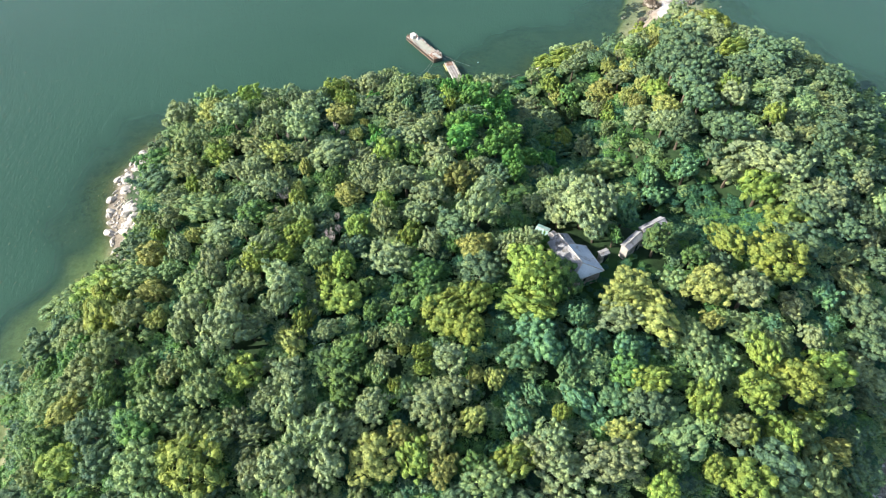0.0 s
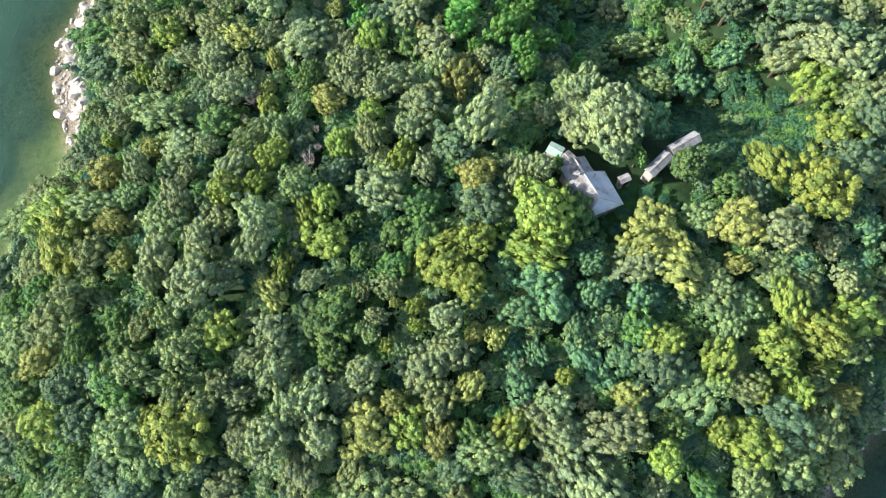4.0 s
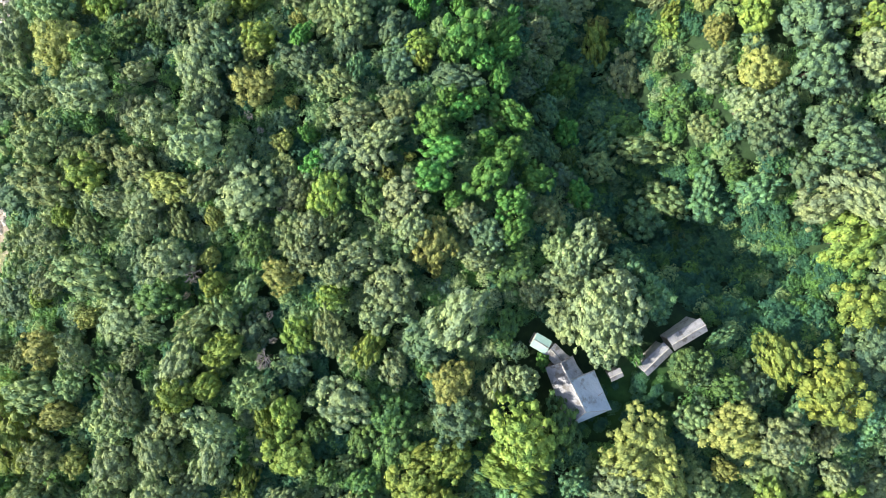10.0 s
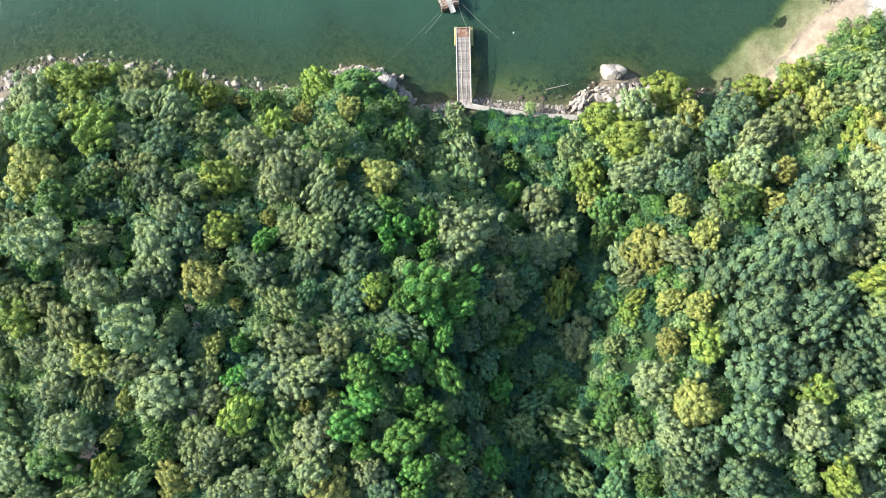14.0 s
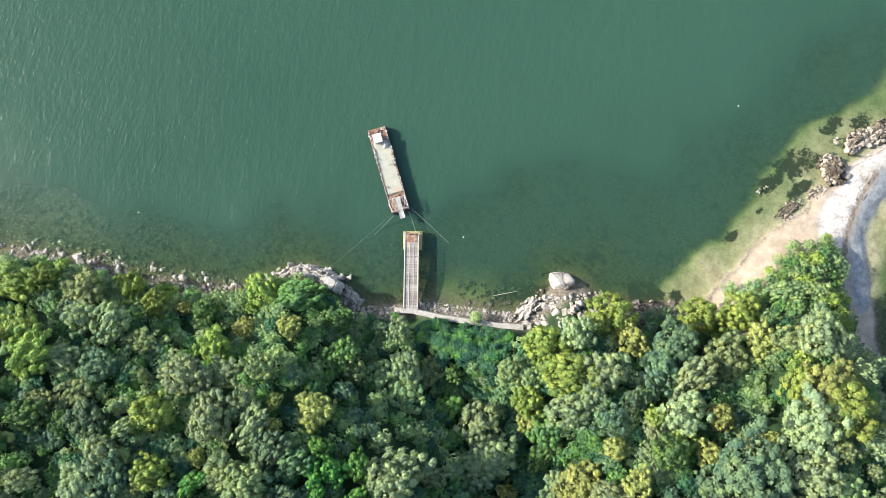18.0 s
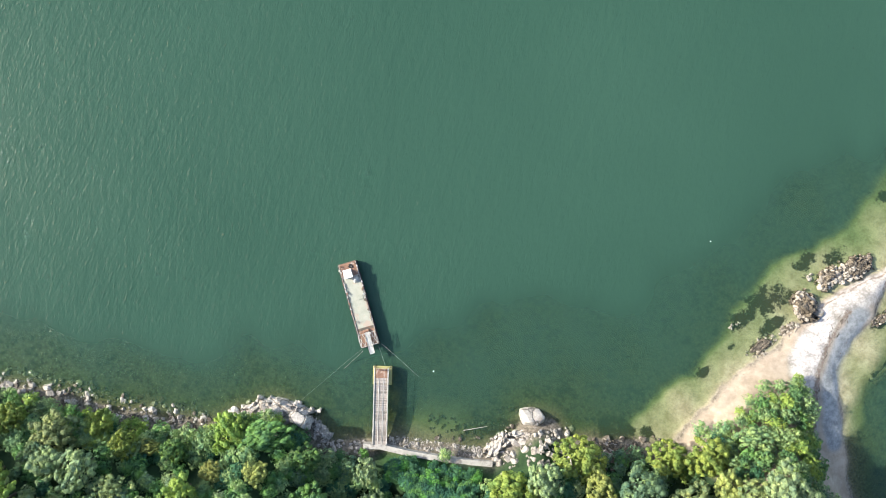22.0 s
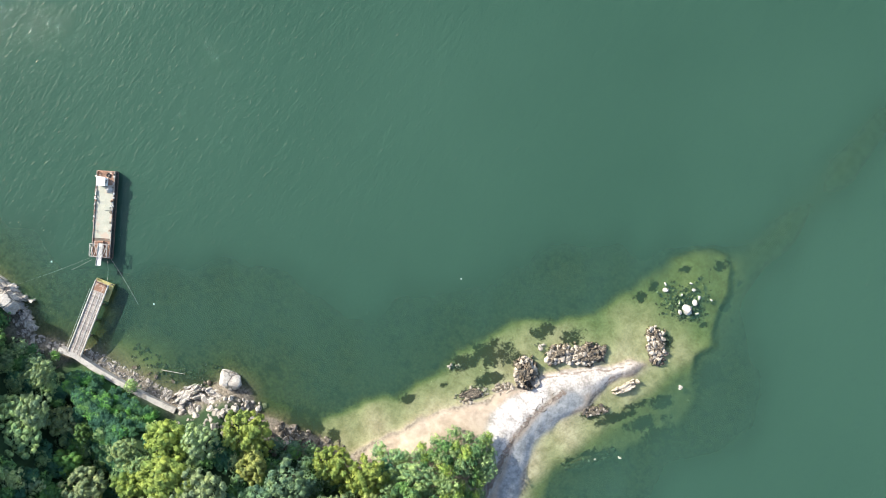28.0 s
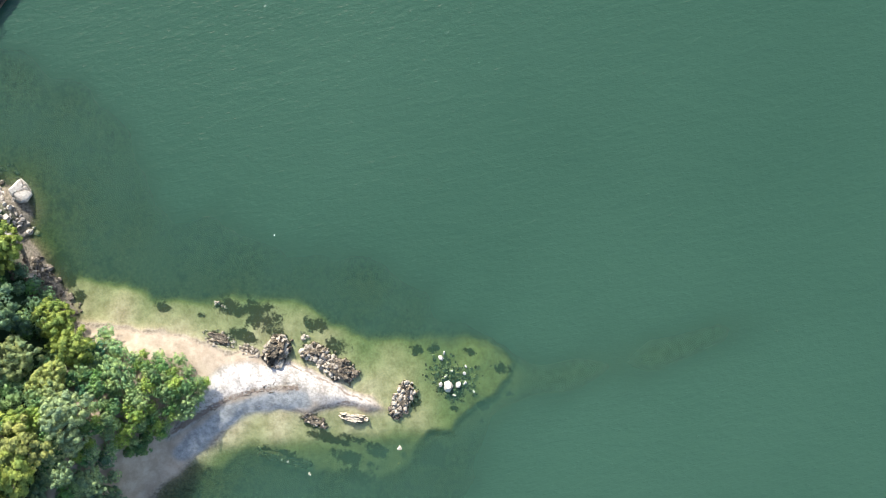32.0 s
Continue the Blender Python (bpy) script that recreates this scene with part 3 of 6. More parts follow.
def rod(bm, a, b, r, r2=None, sides=6):
    a, b = Vector(a), Vector(b)
    turn = (b - a).to_track_quat("Z", "Y").to_matrix().to_4x4()
    bmesh.ops.create_cone(bm, cap_ends=True, segments=sides, radius1=r, radius2=r if r2 is None else r2, depth=(b - a).length, matrix=Matrix.Translation((a + b) / 2) @ turn)


def rodded(a, b, r, r2=None, sides=6):
    bm = bmesh.new()
    rod(bm, a, b, r, r2, sides)
    return bm


# ---- trees ----
LEAVES = {
    "grey": leafage("dusty_olive_leaves", (0.170, 0.252, 0.096), 0.40, 0.03, (0.362, 0.440, 0.180)),
    "pale": leafage("silvery_leaves", (0.200, 0.278, 0.108), 0.40, 0.03, (0.365, 0.440, 0.180)),
    "gold": leafage("golden_olive_leaves", (0.212, 0.266, 0.062), 0.40, 0.02, (0.430, 0.455, 0.128)),
    "lime": leafage("yellow_green_leaves", (0.160, 0.255, 0.044), 0.40, 0.03, (0.345, 0.425, 0.086)),
    "dark": leafage("deep_green_leaves", (0.074, 0.166, 0.046), 0.40, 0.03, (0.180, 0.322, 0.078)),
    "emerald": leafage("fresh_emerald_leaves", (0.062, 0.200, 0.034), 0.40, 0.03, (0.195, 0.395, 0.085)),
    "teal": leafage("blue_green_creeper_leaves", (0.080, 0.200, 0.078), 0.40, 0.03, (0.225, 0.390, 0.155)),
    "mid": leafage("mid_green_leaves", (0.150, 0.246, 0.080), 0.40, 0.05, (0.345, 0.425, 0.155)),
    # darker copy of the olive leaves: eastern shade put into the colour
    "dusk": leafage("shade_toned_grey_green_leaves", (0.084, 0.162, 0.070), 0.40, 0.03, (0.188, 0.280, 0.122)),
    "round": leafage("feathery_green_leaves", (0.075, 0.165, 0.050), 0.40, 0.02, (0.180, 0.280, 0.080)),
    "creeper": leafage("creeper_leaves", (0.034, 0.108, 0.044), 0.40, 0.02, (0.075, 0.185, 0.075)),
}
LEAVES["great"], LEAVES["great_lime"] = LEAVES["pale"], LEAVES["lime"]
# florets, boughs, floret size, unevenness, leaf size, crown depth; name, words, sort
HABIT = {
    "grey": (78, 8, 0.118, 0.10, 0.31, 0.80, "olive_tree", "dusty olive-green broadleaf tree with a dense bumpy crown", "broadleaf tree"),
    "pale": (84, 9, 0.112, 0.11, 0.30, 0.82, "silvery_tree", "pale silvery-green tree with feathery clumped foliage", "broadleaf tree"),
    "gold": (92, 6, 0.110, 0.06, 0.29, 0.90, "flowering_tree", "golden olive tree in flower with a domed crown", "flowering tree"),
    "lime": (66, 8, 0.134, 0.12, 0.32, 0.86, "yellow_green_tree", "bright yellow-green tree with puffy clumped foliage", "broadleaf tree"),
    "dark": (72, 7, 0.124, 0.08, 0.31, 0.90, "evergreen_tree", "deep green compact tree with glossy foliage", "evergreen tree"),
    "emerald": (46, 6, 0.170, 0.12, 0.36, 0.80, "emerald_tree", "fresh emerald-green tree with rounded leaf clusters", "broadleaf tree"),
    "teal": (58, 9, 0.145, 0.15, 0.35, 0.80, "creeper_clad_tree", "blue-green tree overgrown with creepers", "creeper-clad tree"),
    "mid": (72, 9, 0.124, 0.12, 0.32, 0.84, "forest_tree", "mid-green forest tree with an uneven crown", "broadleaf tree"),
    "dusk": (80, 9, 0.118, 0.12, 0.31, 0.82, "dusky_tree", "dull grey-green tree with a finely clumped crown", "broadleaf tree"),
    "great": (210, 15, 0.075, 0.12, 0.19, 0.80, "great_tree", "great silvery tree towering over the old house", "broadleaf tree"),
    "great_lime": (150, 12, 0.092, 0.12, 0.22, 0.86, "great_lime_tree", "great bright yellow-green tree leaning over the house roof", "broadleaf tree"),
    "round": (120, 3, 0.090, 0.02, 0.30, 0.95, "bush", "round feathery green bush beside the shed", "bush"),
    "creeper": (60, 6, 0.135, 0.06, 0.44, 0.50, "creeper", "low green creepers over the clearing", "creeper"),
}
BASE_R = 4.0  # crown radius of the tree as modelled; its top is at 8.1 m
TOP = 8.1


def ball(fine):
    bm = bmesh.new()
    bmesh.ops.create_icosphere(bm, subdivisions=fine, radius=1.0)
    out = np.array([v.co[:] for v in bm.verts]), np.array([[v.index for v in f.verts] for f in bm.faces])
    bm.free()
    return out


(CORE_V, CORE_F), (HEART_V, HEART_F) = ball(1), ball(2)


def unit(v):
    return v / np.maximum(np.linalg.norm(v, axis=-1, keepdims=True), 1e-9)


def crown_shape(kind, seed, share_of=1.0):
    """A crown: boughs swell a dome; over it sit florets, each a small core wrapped in leaves. Corners and triangles."""
    g = np.random.default_rng(seed)
    florets, boughs, size, loose, leaf, deep = HABIT[kind][:6]
    n = max(int(florets * share_of ** 0.6), 12)
    size *= math.sqrt(florets / n)
    leaves = 30 if share_of == 1 else max(int(30 * share_of ** 0.25), 15)
    leaf *= (30 * florets / (leaves * n)) ** 0.5
    flat = np.array((1.0, 1.0, deep))
    centre = np.array((0.0, 0.0, TOP - BASE_R * deep * 1.02))
    k = np.arange(n) + 0.5
    z, turn = 1 - 1.28 * k / n, k * 2.39996
    out = np.sqrt(np.maximum(1 - z * z, 0))
    way = unit(np.stack([out * np.cos(turn), out * np.sin(turn), z], 1) + g.normal(0, 0.15, (n, 3)))
    # boughs: lobes of the dome with hollows between them
    kb = np.arange(boughs) + 0.5
    zb, tb = 1 - 1.05 * kb / boughs, kb * 2.39996 + g.uniform(0, 6.28)
    ob = np.sqrt(np.maximum(1 - zb * zb, 0))
    lobes = unit(np.stack([ob * np.cos(tb), ob * np.sin(tb), zb], 1) + g.normal(0, 0.22, (boughs, 3)))
    push = g.uniform(1 - 2.4 * loose, 1 + 1.2 * loose, boughs)
    wide = g.uniform(0.38, 0.56, boughs)

    def reach(d):
        angle = np.arccos(np.clip(d @ lobes.T, -1, 1))
        return np.max(push * (0.56 + 0.44 * np.exp(-((angle / wide) ** 2))), axis=1)

    far = reach(way) * g.normal(0.91, 0.06, n) * BASE_R
    spot = centre + way * far[:, None] * flat
    s = size * BASE_R * g.uniform(0.80, 1.45, n)
    heart = centre + HEART_V * (reach(unit(HEART_V)) * 0.50 * BASE_R)[:, None] * flat
    core = (spot[:, None, :] + CORE_V[None] * (s * 0.74)[:, None, None] * np.array((1, 1, 0.9))).reshape(-1, 3)
    if share_of < 1:  # small growth has no room for cores
        core = core[:0]
    verts = [heart, core]
    tris = [HEART_F, len(heart) + (np.arange(len(core) // len(CORE_V))[:, None, None] * len(CORE_V) + CORE_F[None]).reshape(-1, 3)]
    # leaves round each floret, facing outwards
    e = unit(unit(g.normal(0, 1, (n, leaves, 3))) + 0.55 * way[:, None, :])
    tuft = spot[:, None, :] + e * (s[:, None] * g.random((n, leaves)) ** 0.2 * 1.02)[..., None] * np.array((1, 1, 0.92))
    aim = unit(e * 0.80 + way[:, None, :] * 0.22 + g.normal(0, 0.22, (n, leaves, 3)))
    # and those of the inner boughs, in the hollows between the florets
    inner = unit(g.normal(0, 1, (int(n * leaves * 0.16), 3)) + np.array((0, 0, 0.5)))
    tuft = np.concatenate([tuft.reshape(-1, 3), centre + inner * (reach(inner) * g.uniform(0.60, 0.82, len(inner)) * BASE_R)[:, None] * flat])
    aim = np.concatenate([aim.reshape(-1, 3), unit(inner + g.normal(0, 0.45, inner.shape))])
    side = unit(np.cross(aim, g.normal(0, 1, aim.shape)))
    over = np.cross(aim, side)
    grown = np.where(np.arange(len(aim)) < n * leaves, 1.0, 1.5)[:, None]
    a, b = leaf * grown * g.uniform(0.6, 1.15, (len(aim), 1)), leaf * grown * g.uniform(0.55, 0.95, (len(aim), 1))
    corners = np.stack([tuft - side * a * 0.5 - over * b * 0.4, tuft + side * a * 0.5 - over * b * 0.4 - aim * 0.03, tuft + over * b * 0.6 - aim * 0.05], 1).reshape(-1, 3)
    start = len(heart) + len(core)
    verts.append(corners)
    tris.append(start + np.arange(len(corners)).reshape(-1, 3))
    return np.concatenate(verts), np.concatenate(tris)


def tri_mesh(name, verts, tris, mats, slots=None):
    """A mesh from arrays of corners and triangles."""
    me = bpy.data.meshes.new(name)
    me.vertices.add(len(verts))
    me.vertices.foreach_set("co", np.ascontiguousarray(verts, np.float32).ravel())
    me.loops.add(3 * len(tris))
    me.loops.foreach_set("vertex_index", np.ascontiguousarray(tris, np.int32).ravel())
    me.polygons.add(len(tris))
    me.polygons.foreach_set("loop_start", np.arange(0, 3 * len(tris), 3, dtype=np.int32))
    for mat in mats:
        me.materials.append(mat)
    if slots is not None:
        me.polygons.foreach_set("material_index", np.ascontiguousarray(slots, np.int32))
    me.update(calc_edges=True)
    me.shade_flat()
    return me


def crown_mesh(kind, seed):
    return tri_mesh("crown", *crown_shape(kind, seed), [LEAVES[kind]])


def trunk_mesh(seed):
    """A tapered trunk that parts into limbs below the crown."""
    r = random.Random(seed)
    bm = bmesh.new()
    fork = Vector((r.uniform(-0.3, 0.3), r.uniform(-0.3, 0.3), 3.6))
    rod(bm, (0, 0, -1.6), (fork.x * 0.4, fork.y * 0.4, 1.8), 0.34, 0.25)
    rod(bm, (fork.x * 0.4, fork.y * 0.4, 1.75), fork, 0.25, 0.20)
    for i in range(5):
        a = i * 1.257 + r.uniform(-0.3, 0.3)
        mid = fork + Vector((math.cos(a) * 0.9, math.sin(a) * 0.9, 1.0))
        rod(bm, fork, mid, 0.14, 0.10, 5)
        rod(bm, mid, mid + Vector((math.cos(a) * 1.1, math.sin(a) * 1.1, 0.9 + r.uniform(0, 0.8))), 0.10, 0.04, 5)
    me = bpy.data.meshes.new("trunk")
    bm.to_mesh(me)
    bm.free()
    me.materials.append(BARK)
    return me


def bare_mesh(seed):
    """Leafless twiggy limbs."""
    r = random.Random(seed)
    bm = bmesh.new()

    def branch(a, way, length, radius, depth):
        b = a + way * length
        rod(bm, a, b, radius, radius * 0.6, 4)
        if depth:
            for _ in range(4 if depth > 1 else 3):
                w = (way + Vector((r.uniform(-0.9, 0.9), r.uniform(-0.9, 0.9), r.uniform(-0.15, 0.6)))).normalized()
                branch(a + way * length * r.uniform(0.55, 1.0), w, length * r.uniform(0.55, 0.8), radius * 0.6, depth - 1)

    for i in range(7):
        a = i * 0.9
        branch(Vector((0, 0, 4.6)), Vector((math.cos(a), math.sin(a), 0.75)).normalized(), 1.9, 0.11, 3)
    me = bpy.data.meshes.new("crown")
    bm.to_mesh(me)
    bm.free()
    me.materials.append(TWIG)
    return me


TRUNKS = [trunk_mesh(40 + i) for i in range(3)]
PROTOS = {}
for kind, (*_, name, words, sort) in HABIT.items():
    if kind == "creeper":
        continue
    PROTOS[kind] = []
    single = kind in ("round", "great", "great_lime")
    for i in range(1 if single else 5):
        root = thing(name, Matrix(), words, sort, "" if single else f"{kind} trees on the island")
        share("trunk", TRUNKS[i % 3], root, Matrix())
        share("crown", crown_mesh(kind, 100 + 10 * i + len(kind)), root, Matrix())
        PROTOS[kind].append(root)
PROTOS["bare"] = []
for i in range(2):
    root = thing("bare_tree", Matrix(), "leafless pinkish-grey tree with fine bare twigs", "bare tree", "bare trees on the island")
    share("trunk", TRUNKS[i], root, Matrix())
    share("crown", bare_mesh(60 + i), root, Matrix())
    PROTOS["bare"].append(root)

STANDING, USED = [], set()


def stand(kind, x, y, r, lift=1.0):
    """One tree with that crown radius."""
    proto = rng.choice(PROTOS[kind])
    r *= 1.08 if kind == "emerald" else 1.0
    lift *= 1 + 0.14 * math.exp(-(((x - 16) / 16) ** 2) - ((y - 73) / 12) ** 2)  # taller round the house
    tall = (4.4 + 0.92 * r) * lift * rng.uniform(0.88, 1.14)
    oval = rng.uniform(0.86, 1.18)
    m = Matrix.Translation((x, y, height(x, y))) @ Matrix.Rotation(rng.uniform(0, 6.28), 4, "Z") @ Matrix.Diagonal((r / BASE_R * 1.09 * oval, r / BASE_R * 1.09 / oval, tall / TOP, 1))
    if proto.name not in USED:
        USED.add(proto.name)
        proto.matrix_basis = m
    else:
        copy_thing(proto, m)
    STANDING.append((x, y, r, kind))


def plant(kind, places, lift=1.0):
    for x, y, r in places:
        stand(kind, x, y, r, lift)


# trees that can be told apart, kind by kind: x, y, crown radius
plant('grey', [(-23.9, 33.4, 4.1), (17.4, 33.8, 3.9), (-28.1, 34.1, 3.3), (-21.6, 38.0, 3.4), (16.0, 38.4, 3.7), (-28.9, 39.4, 2.3), (-32.2, 41.4, 2.8), (-10.7, 42.5, 2.9), (-2.7, 43.1, 3.7), (-23.9, 43.2, 3.9), (-0.1, 44.9, 3.1), (1.9, 45.5, 3.1), (-24.8, 48.7, 3.8), (-36.4, 55.9, 4.4), (-18.9, 56.6, 2.5), (-32.6, 57.5, 3.5), (-37.1, 63.3, 3.7), (53.7, 64.7, 4.0), (-28.2, 66.8, 4.3), (-42.1, 70.8, 4.0), (-9.6, 71.0, 5.2), (-50.3, 77.2, 3.2), (-4.6, 82.8, 3.8), (22.5, 87.3, 3.6), (-2.7, 87.5, 4.5), (-56.1, 87.8, 3.7), (-10.2, 89.4, 2.7)])
plant('grey', [(9.9, 90.7, 2.7), (-7.2, 91.3, 4.2), (-14.9, 91.6, 3.4), (-57.6, 94.5, 4.1), (-39.3, 96.2, 3.5), (8.5, 97.2, 2.7), (-44.4, 99.5, 3.6), (-39.6, 100.2, 4.1), (-23.9, 100.6, 4.7), (-29.9, 102.0, 3.4), (-30.3, 108.4, 4.2), (-37.4, 111.5, 4.2), (-8.6, 112.2, 4.0), (-48.1, 116.5, 4.3), (11.6, 133.7, 5.0), (-18.0, 135.3, 4.1), (13.3, 135.9, 4.9), (40.6, 138.2, 3.9), (28.8, 138.4, 4.7), (-13.9, 138.5, 3.2)])
# eastern trees, standing in the leaf colour that is darkened for shade
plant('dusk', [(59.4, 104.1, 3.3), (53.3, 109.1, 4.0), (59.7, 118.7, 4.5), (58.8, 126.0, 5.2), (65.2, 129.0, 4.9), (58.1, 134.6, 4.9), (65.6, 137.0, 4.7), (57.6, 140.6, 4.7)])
plant('grey', [(-41.4, 141.7, 3.9), (24.4, 143.7, 5.3), (9.2, 148.3, 4.6), (36.9, 152.1, 4.6), (5.6, 155.2, 3.0), (40.0, 155.5, 3.7), (41.3, 160.2, 4.7), (81.3, 173.3, 2.7), (72.6, 177.2, 4.4)])
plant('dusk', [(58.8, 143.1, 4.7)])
plant('pale', [(-16.9, 34.0, 3.5), (24.5, 34.5, 4.6), (14.0, 36.1, 2.8), (-18.3, 39.5, 3.5), (-27.5, 44.8, 2.4), (1.1, 50.8, 3.2), (-9.3, 50.9, 2.0), (-44.2, 57.2, 4.9), (64.5, 57.5, 4.9), (29.9, 58.9, 3.2), (-43.6, 61.3, 3.8), (-27.9, 62.3, 3.9), (-33.8, 75.6, 3.8), (-38.3, 80.2, 4.2), (7.1, 82.7, 5.4), (29.8, 87.4, 4.2), (-35.2, 91.0, 4.0), (25.3, 92.4, 3.9), (0.5, 95.5, 2.9), (62.0, 99.2, 4.9), (67.5, 100.3, 4.6), (-3.8, 109.1, 2.5), (50.7, 113.7, 3.3), (-40.5, 119.1, 4.9), (68.2, 120.4, 3.9), (47.0, 120.5, 3.9)])
plant('pale', [(-31.7, 125.6, 3.4), (-66.0, 127.2, 5.1), (-29.8, 129.8, 4.0), (-14.7, 132.9, 2.8), (42.2, 135.6, 2.0), (-31.5, 136.3, 2.6), (-25.0, 138.6, 4.4), (-46.4, 141.3, 3.7), (47.2, 141.5, 3.8), (50.5, 153.7, 3.8), (74.8, 155.4, 4.6), (54.0, 157.1, 4.4), (73.4, 161.8, 5.3), (55.9, 164.0, 4.3), (35.2, 164.6, 3.4)])
plant('gold', [(-0.4, 33.9, 3.3), (-10.6, 34.8, 4.6), (-6.6, 38.5, 2.6), (27.3, 39.8, 2.9), (64.5, 40.4, 4.1), (4.6, 40.8, 4.2), (-63.1, 46.3, 3.5), (8.4, 47.7, 2.1), (5.2, 48.6, 2.4), (-6.7, 53.4, 1.6), (-25.0, 54.9, 2.5), (36.5, 58.7, 4.0), (46.5, 59.6, 3.7), (-50.4, 61.1, 3.3), (18.2, 62.0, 2.8), (31.3, 62.1, 3.3), (36.1, 63.6, 3.2), (33.8, 64.9, 4.0), (47.0, 66.1, 5.9), (-53.3, 67.7, 3.7), (6.1, 73.5, 4.6), (-56.4, 77.4, 5.6), (-49.2, 82.3, 3.8), (-18.8, 88.7, 2.7), (3.7, 89.9, 2.8), (-29.5, 91.5, 2.1), (3.5, 93.3, 3.2), (-28.7, 97.4, 2.7)])
plant('gold', [(-35.2, 102.0, 4.5), (-3.2, 103.4, 2.8), (0.0, 106.3, 1.6), (-18.8, 108.7, 2.6), (-17.8, 114.8, 2.1), (-23.2, 117.1, 5.2), (52.6, 118.9, 5.0), (-24.2, 123.4, 3.4), (-55.7, 125.4, 5.9), (48.2, 126.7, 4.9), (-17.6, 128.6, 2.7), (33.1, 133.0, 3.6), (47.4, 133.2, 3.5), (50.9, 133.5, 3.3), (-8.4, 136.2, 2.6), (-9.5, 139.6, 2.6), (-3.0, 140.0, 4.3), (42.8, 140.8, 3.9), (50.1, 145.2, 4.1), (-32.6, 146.9, 3.2), (-20.0, 147.4, 2.8), (33.1, 147.8, 2.6), (45.6, 149.0, 3.7), (-12.4, 150.3, 3.5), (60.1, 153.0, 4.8), (69.7, 158.6, 2.1), (60.5, 159.2, 4.1), (45.4, 166.5, 4.5)])
plant('gold', [(75.3, 168.7, 4.5), (66.1, 173.1, 5.0)])
plant('lime', [(32.3, 31.0, 3.4), (45.6, 33.7, 4.8), (10.4, 34.6, 3.5), (-37.4, 34.7, 4.5), (41.1, 34.7, 2.8), (-4.2, 35.5, 3.6), (-58.9, 36.7, 4.9), (-40.8, 37.0, 2.6), (54.6, 40.7, 2.8), (48.2, 40.9, 2.9), (18.2, 42.1, 2.0), (61.1, 44.8, 2.5), (41.7, 45.1, 3.6), (51.1, 46.6, 4.0), (-7.5, 46.9, 1.6), (33.3, 47.5, 2.6), (-32.3, 48.8, 2.8), (58.5, 49.0, 4.2), (-3.3, 49.8, 1.6), (65.8, 52.4, 4.6), (-3.5, 52.6, 1.8), (53.9, 54.0, 3.8), (4.3, 55.8, 4.0), (-23.9, 58.9, 2.5), (0.5, 58.9, 3.7), (13.3, 61.9, 3.3), (6.0, 62.7, 3.2), (2.2, 62.9, 2.8)])
plant('lime', [(-17.4, 63.0, 3.3), (-61.4, 64.1, 4.6), (-20.8, 67.7, 2.9), (-17.7, 69.5, 3.2), (-64.1, 70.1, 5.5), (-33.9, 71.5, 2.8), (60.6, 72.1, 5.5), (-29.6, 72.9, 3.1), (53.3, 76.5, 4.1), (-6.1, 78.0, 2.9), (-26.7, 78.2, 2.4), (-16.4, 80.2, 3.0), (67.5, 82.9, 5.3), (-58.3, 85.3, 2.4), (-11.4, 85.8, 2.2), (-28.8, 87.6, 2.8), (66.8, 93.5, 4.9), (-53.9, 98.1, 2.7), (-11.7, 100.5, 3.7), (-48.6, 104.2, 3.7), (75.6, 114.4, 3.5), (1.7, 121.5, 2.2), (1.8, 123.0, 2.3), (-23.3, 125.2, 3.2), (68.7, 126.4, 3.8), (31.8, 128.1, 3.6)])
plant('lime', [(52.7, 128.4, 4.0), (43.0, 129.3, 2.4), (43.1, 131.9, 2.2), (-27.0, 132.6, 4.6), (-50.1, 134.4, 4.1), (-54.9, 136.5, 4.5), (-61.5, 141.8, 3.3), (-23.1, 143.5, 3.6), (-57.9, 144.1, 2.8), (76.2, 145.2, 4.2), (-36.7, 146.2, 2.6), (-43.3, 146.6, 2.9), (31.1, 150.7, 3.6), (-20.7, 150.7, 1.7), (55.0, 153.0, 3.2), (-20.1, 154.3, 3.5), (50.1, 155.9, 2.4), (35.4, 157.7, 4.1), (30.8, 160.9, 3.6), (78.7, 167.1, 4.4), (71.8, 168.3, 3.9), (41.4, 169.6, 4.6), (57.0, 174.5, 3.8), (62.4, 177.2, 3.8)])
plant('dark', [(5.1, 33.8, 2.8), (33.8, 35.8, 3.6), (-47.7, 41.3, 4.3), (-64.6, 41.3, 4.6), (-15.6, 44.8, 3.0), (-55.1, 48.0, 2.9), (29.8, 49.3, 3.1), (-14.9, 52.6, 2.8), (-64.3, 56.5, 4.2), (-6.9, 59.0, 2.4), (-11.9, 60.2, 2.9), (-2.9, 68.9, 3.1), (46.2, 72.4, 3.0), (-37.5, 85.7, 3.3), (-21.9, 93.5, 3.7), (-5.4, 99.8, 2.8), (-65.2, 107.7, 4.7), (-47.7, 111.4, 2.3), (42.8, 115.3, 3.5), (-49.6, 122.3, 4.2), (-44.9, 126.1, 2.5), (-40.0, 127.0, 2.9), (36.8, 141.3, 4.1), (35.9, 146.6, 4.9), (-28.5, 147.7, 3.6), (-2.7, 147.8, 5.1)])
plant('dark', [(17.5, 150.4, 2.9), (53.2, 151.6, 3.2), (-5.4, 153.9, 3.8)])
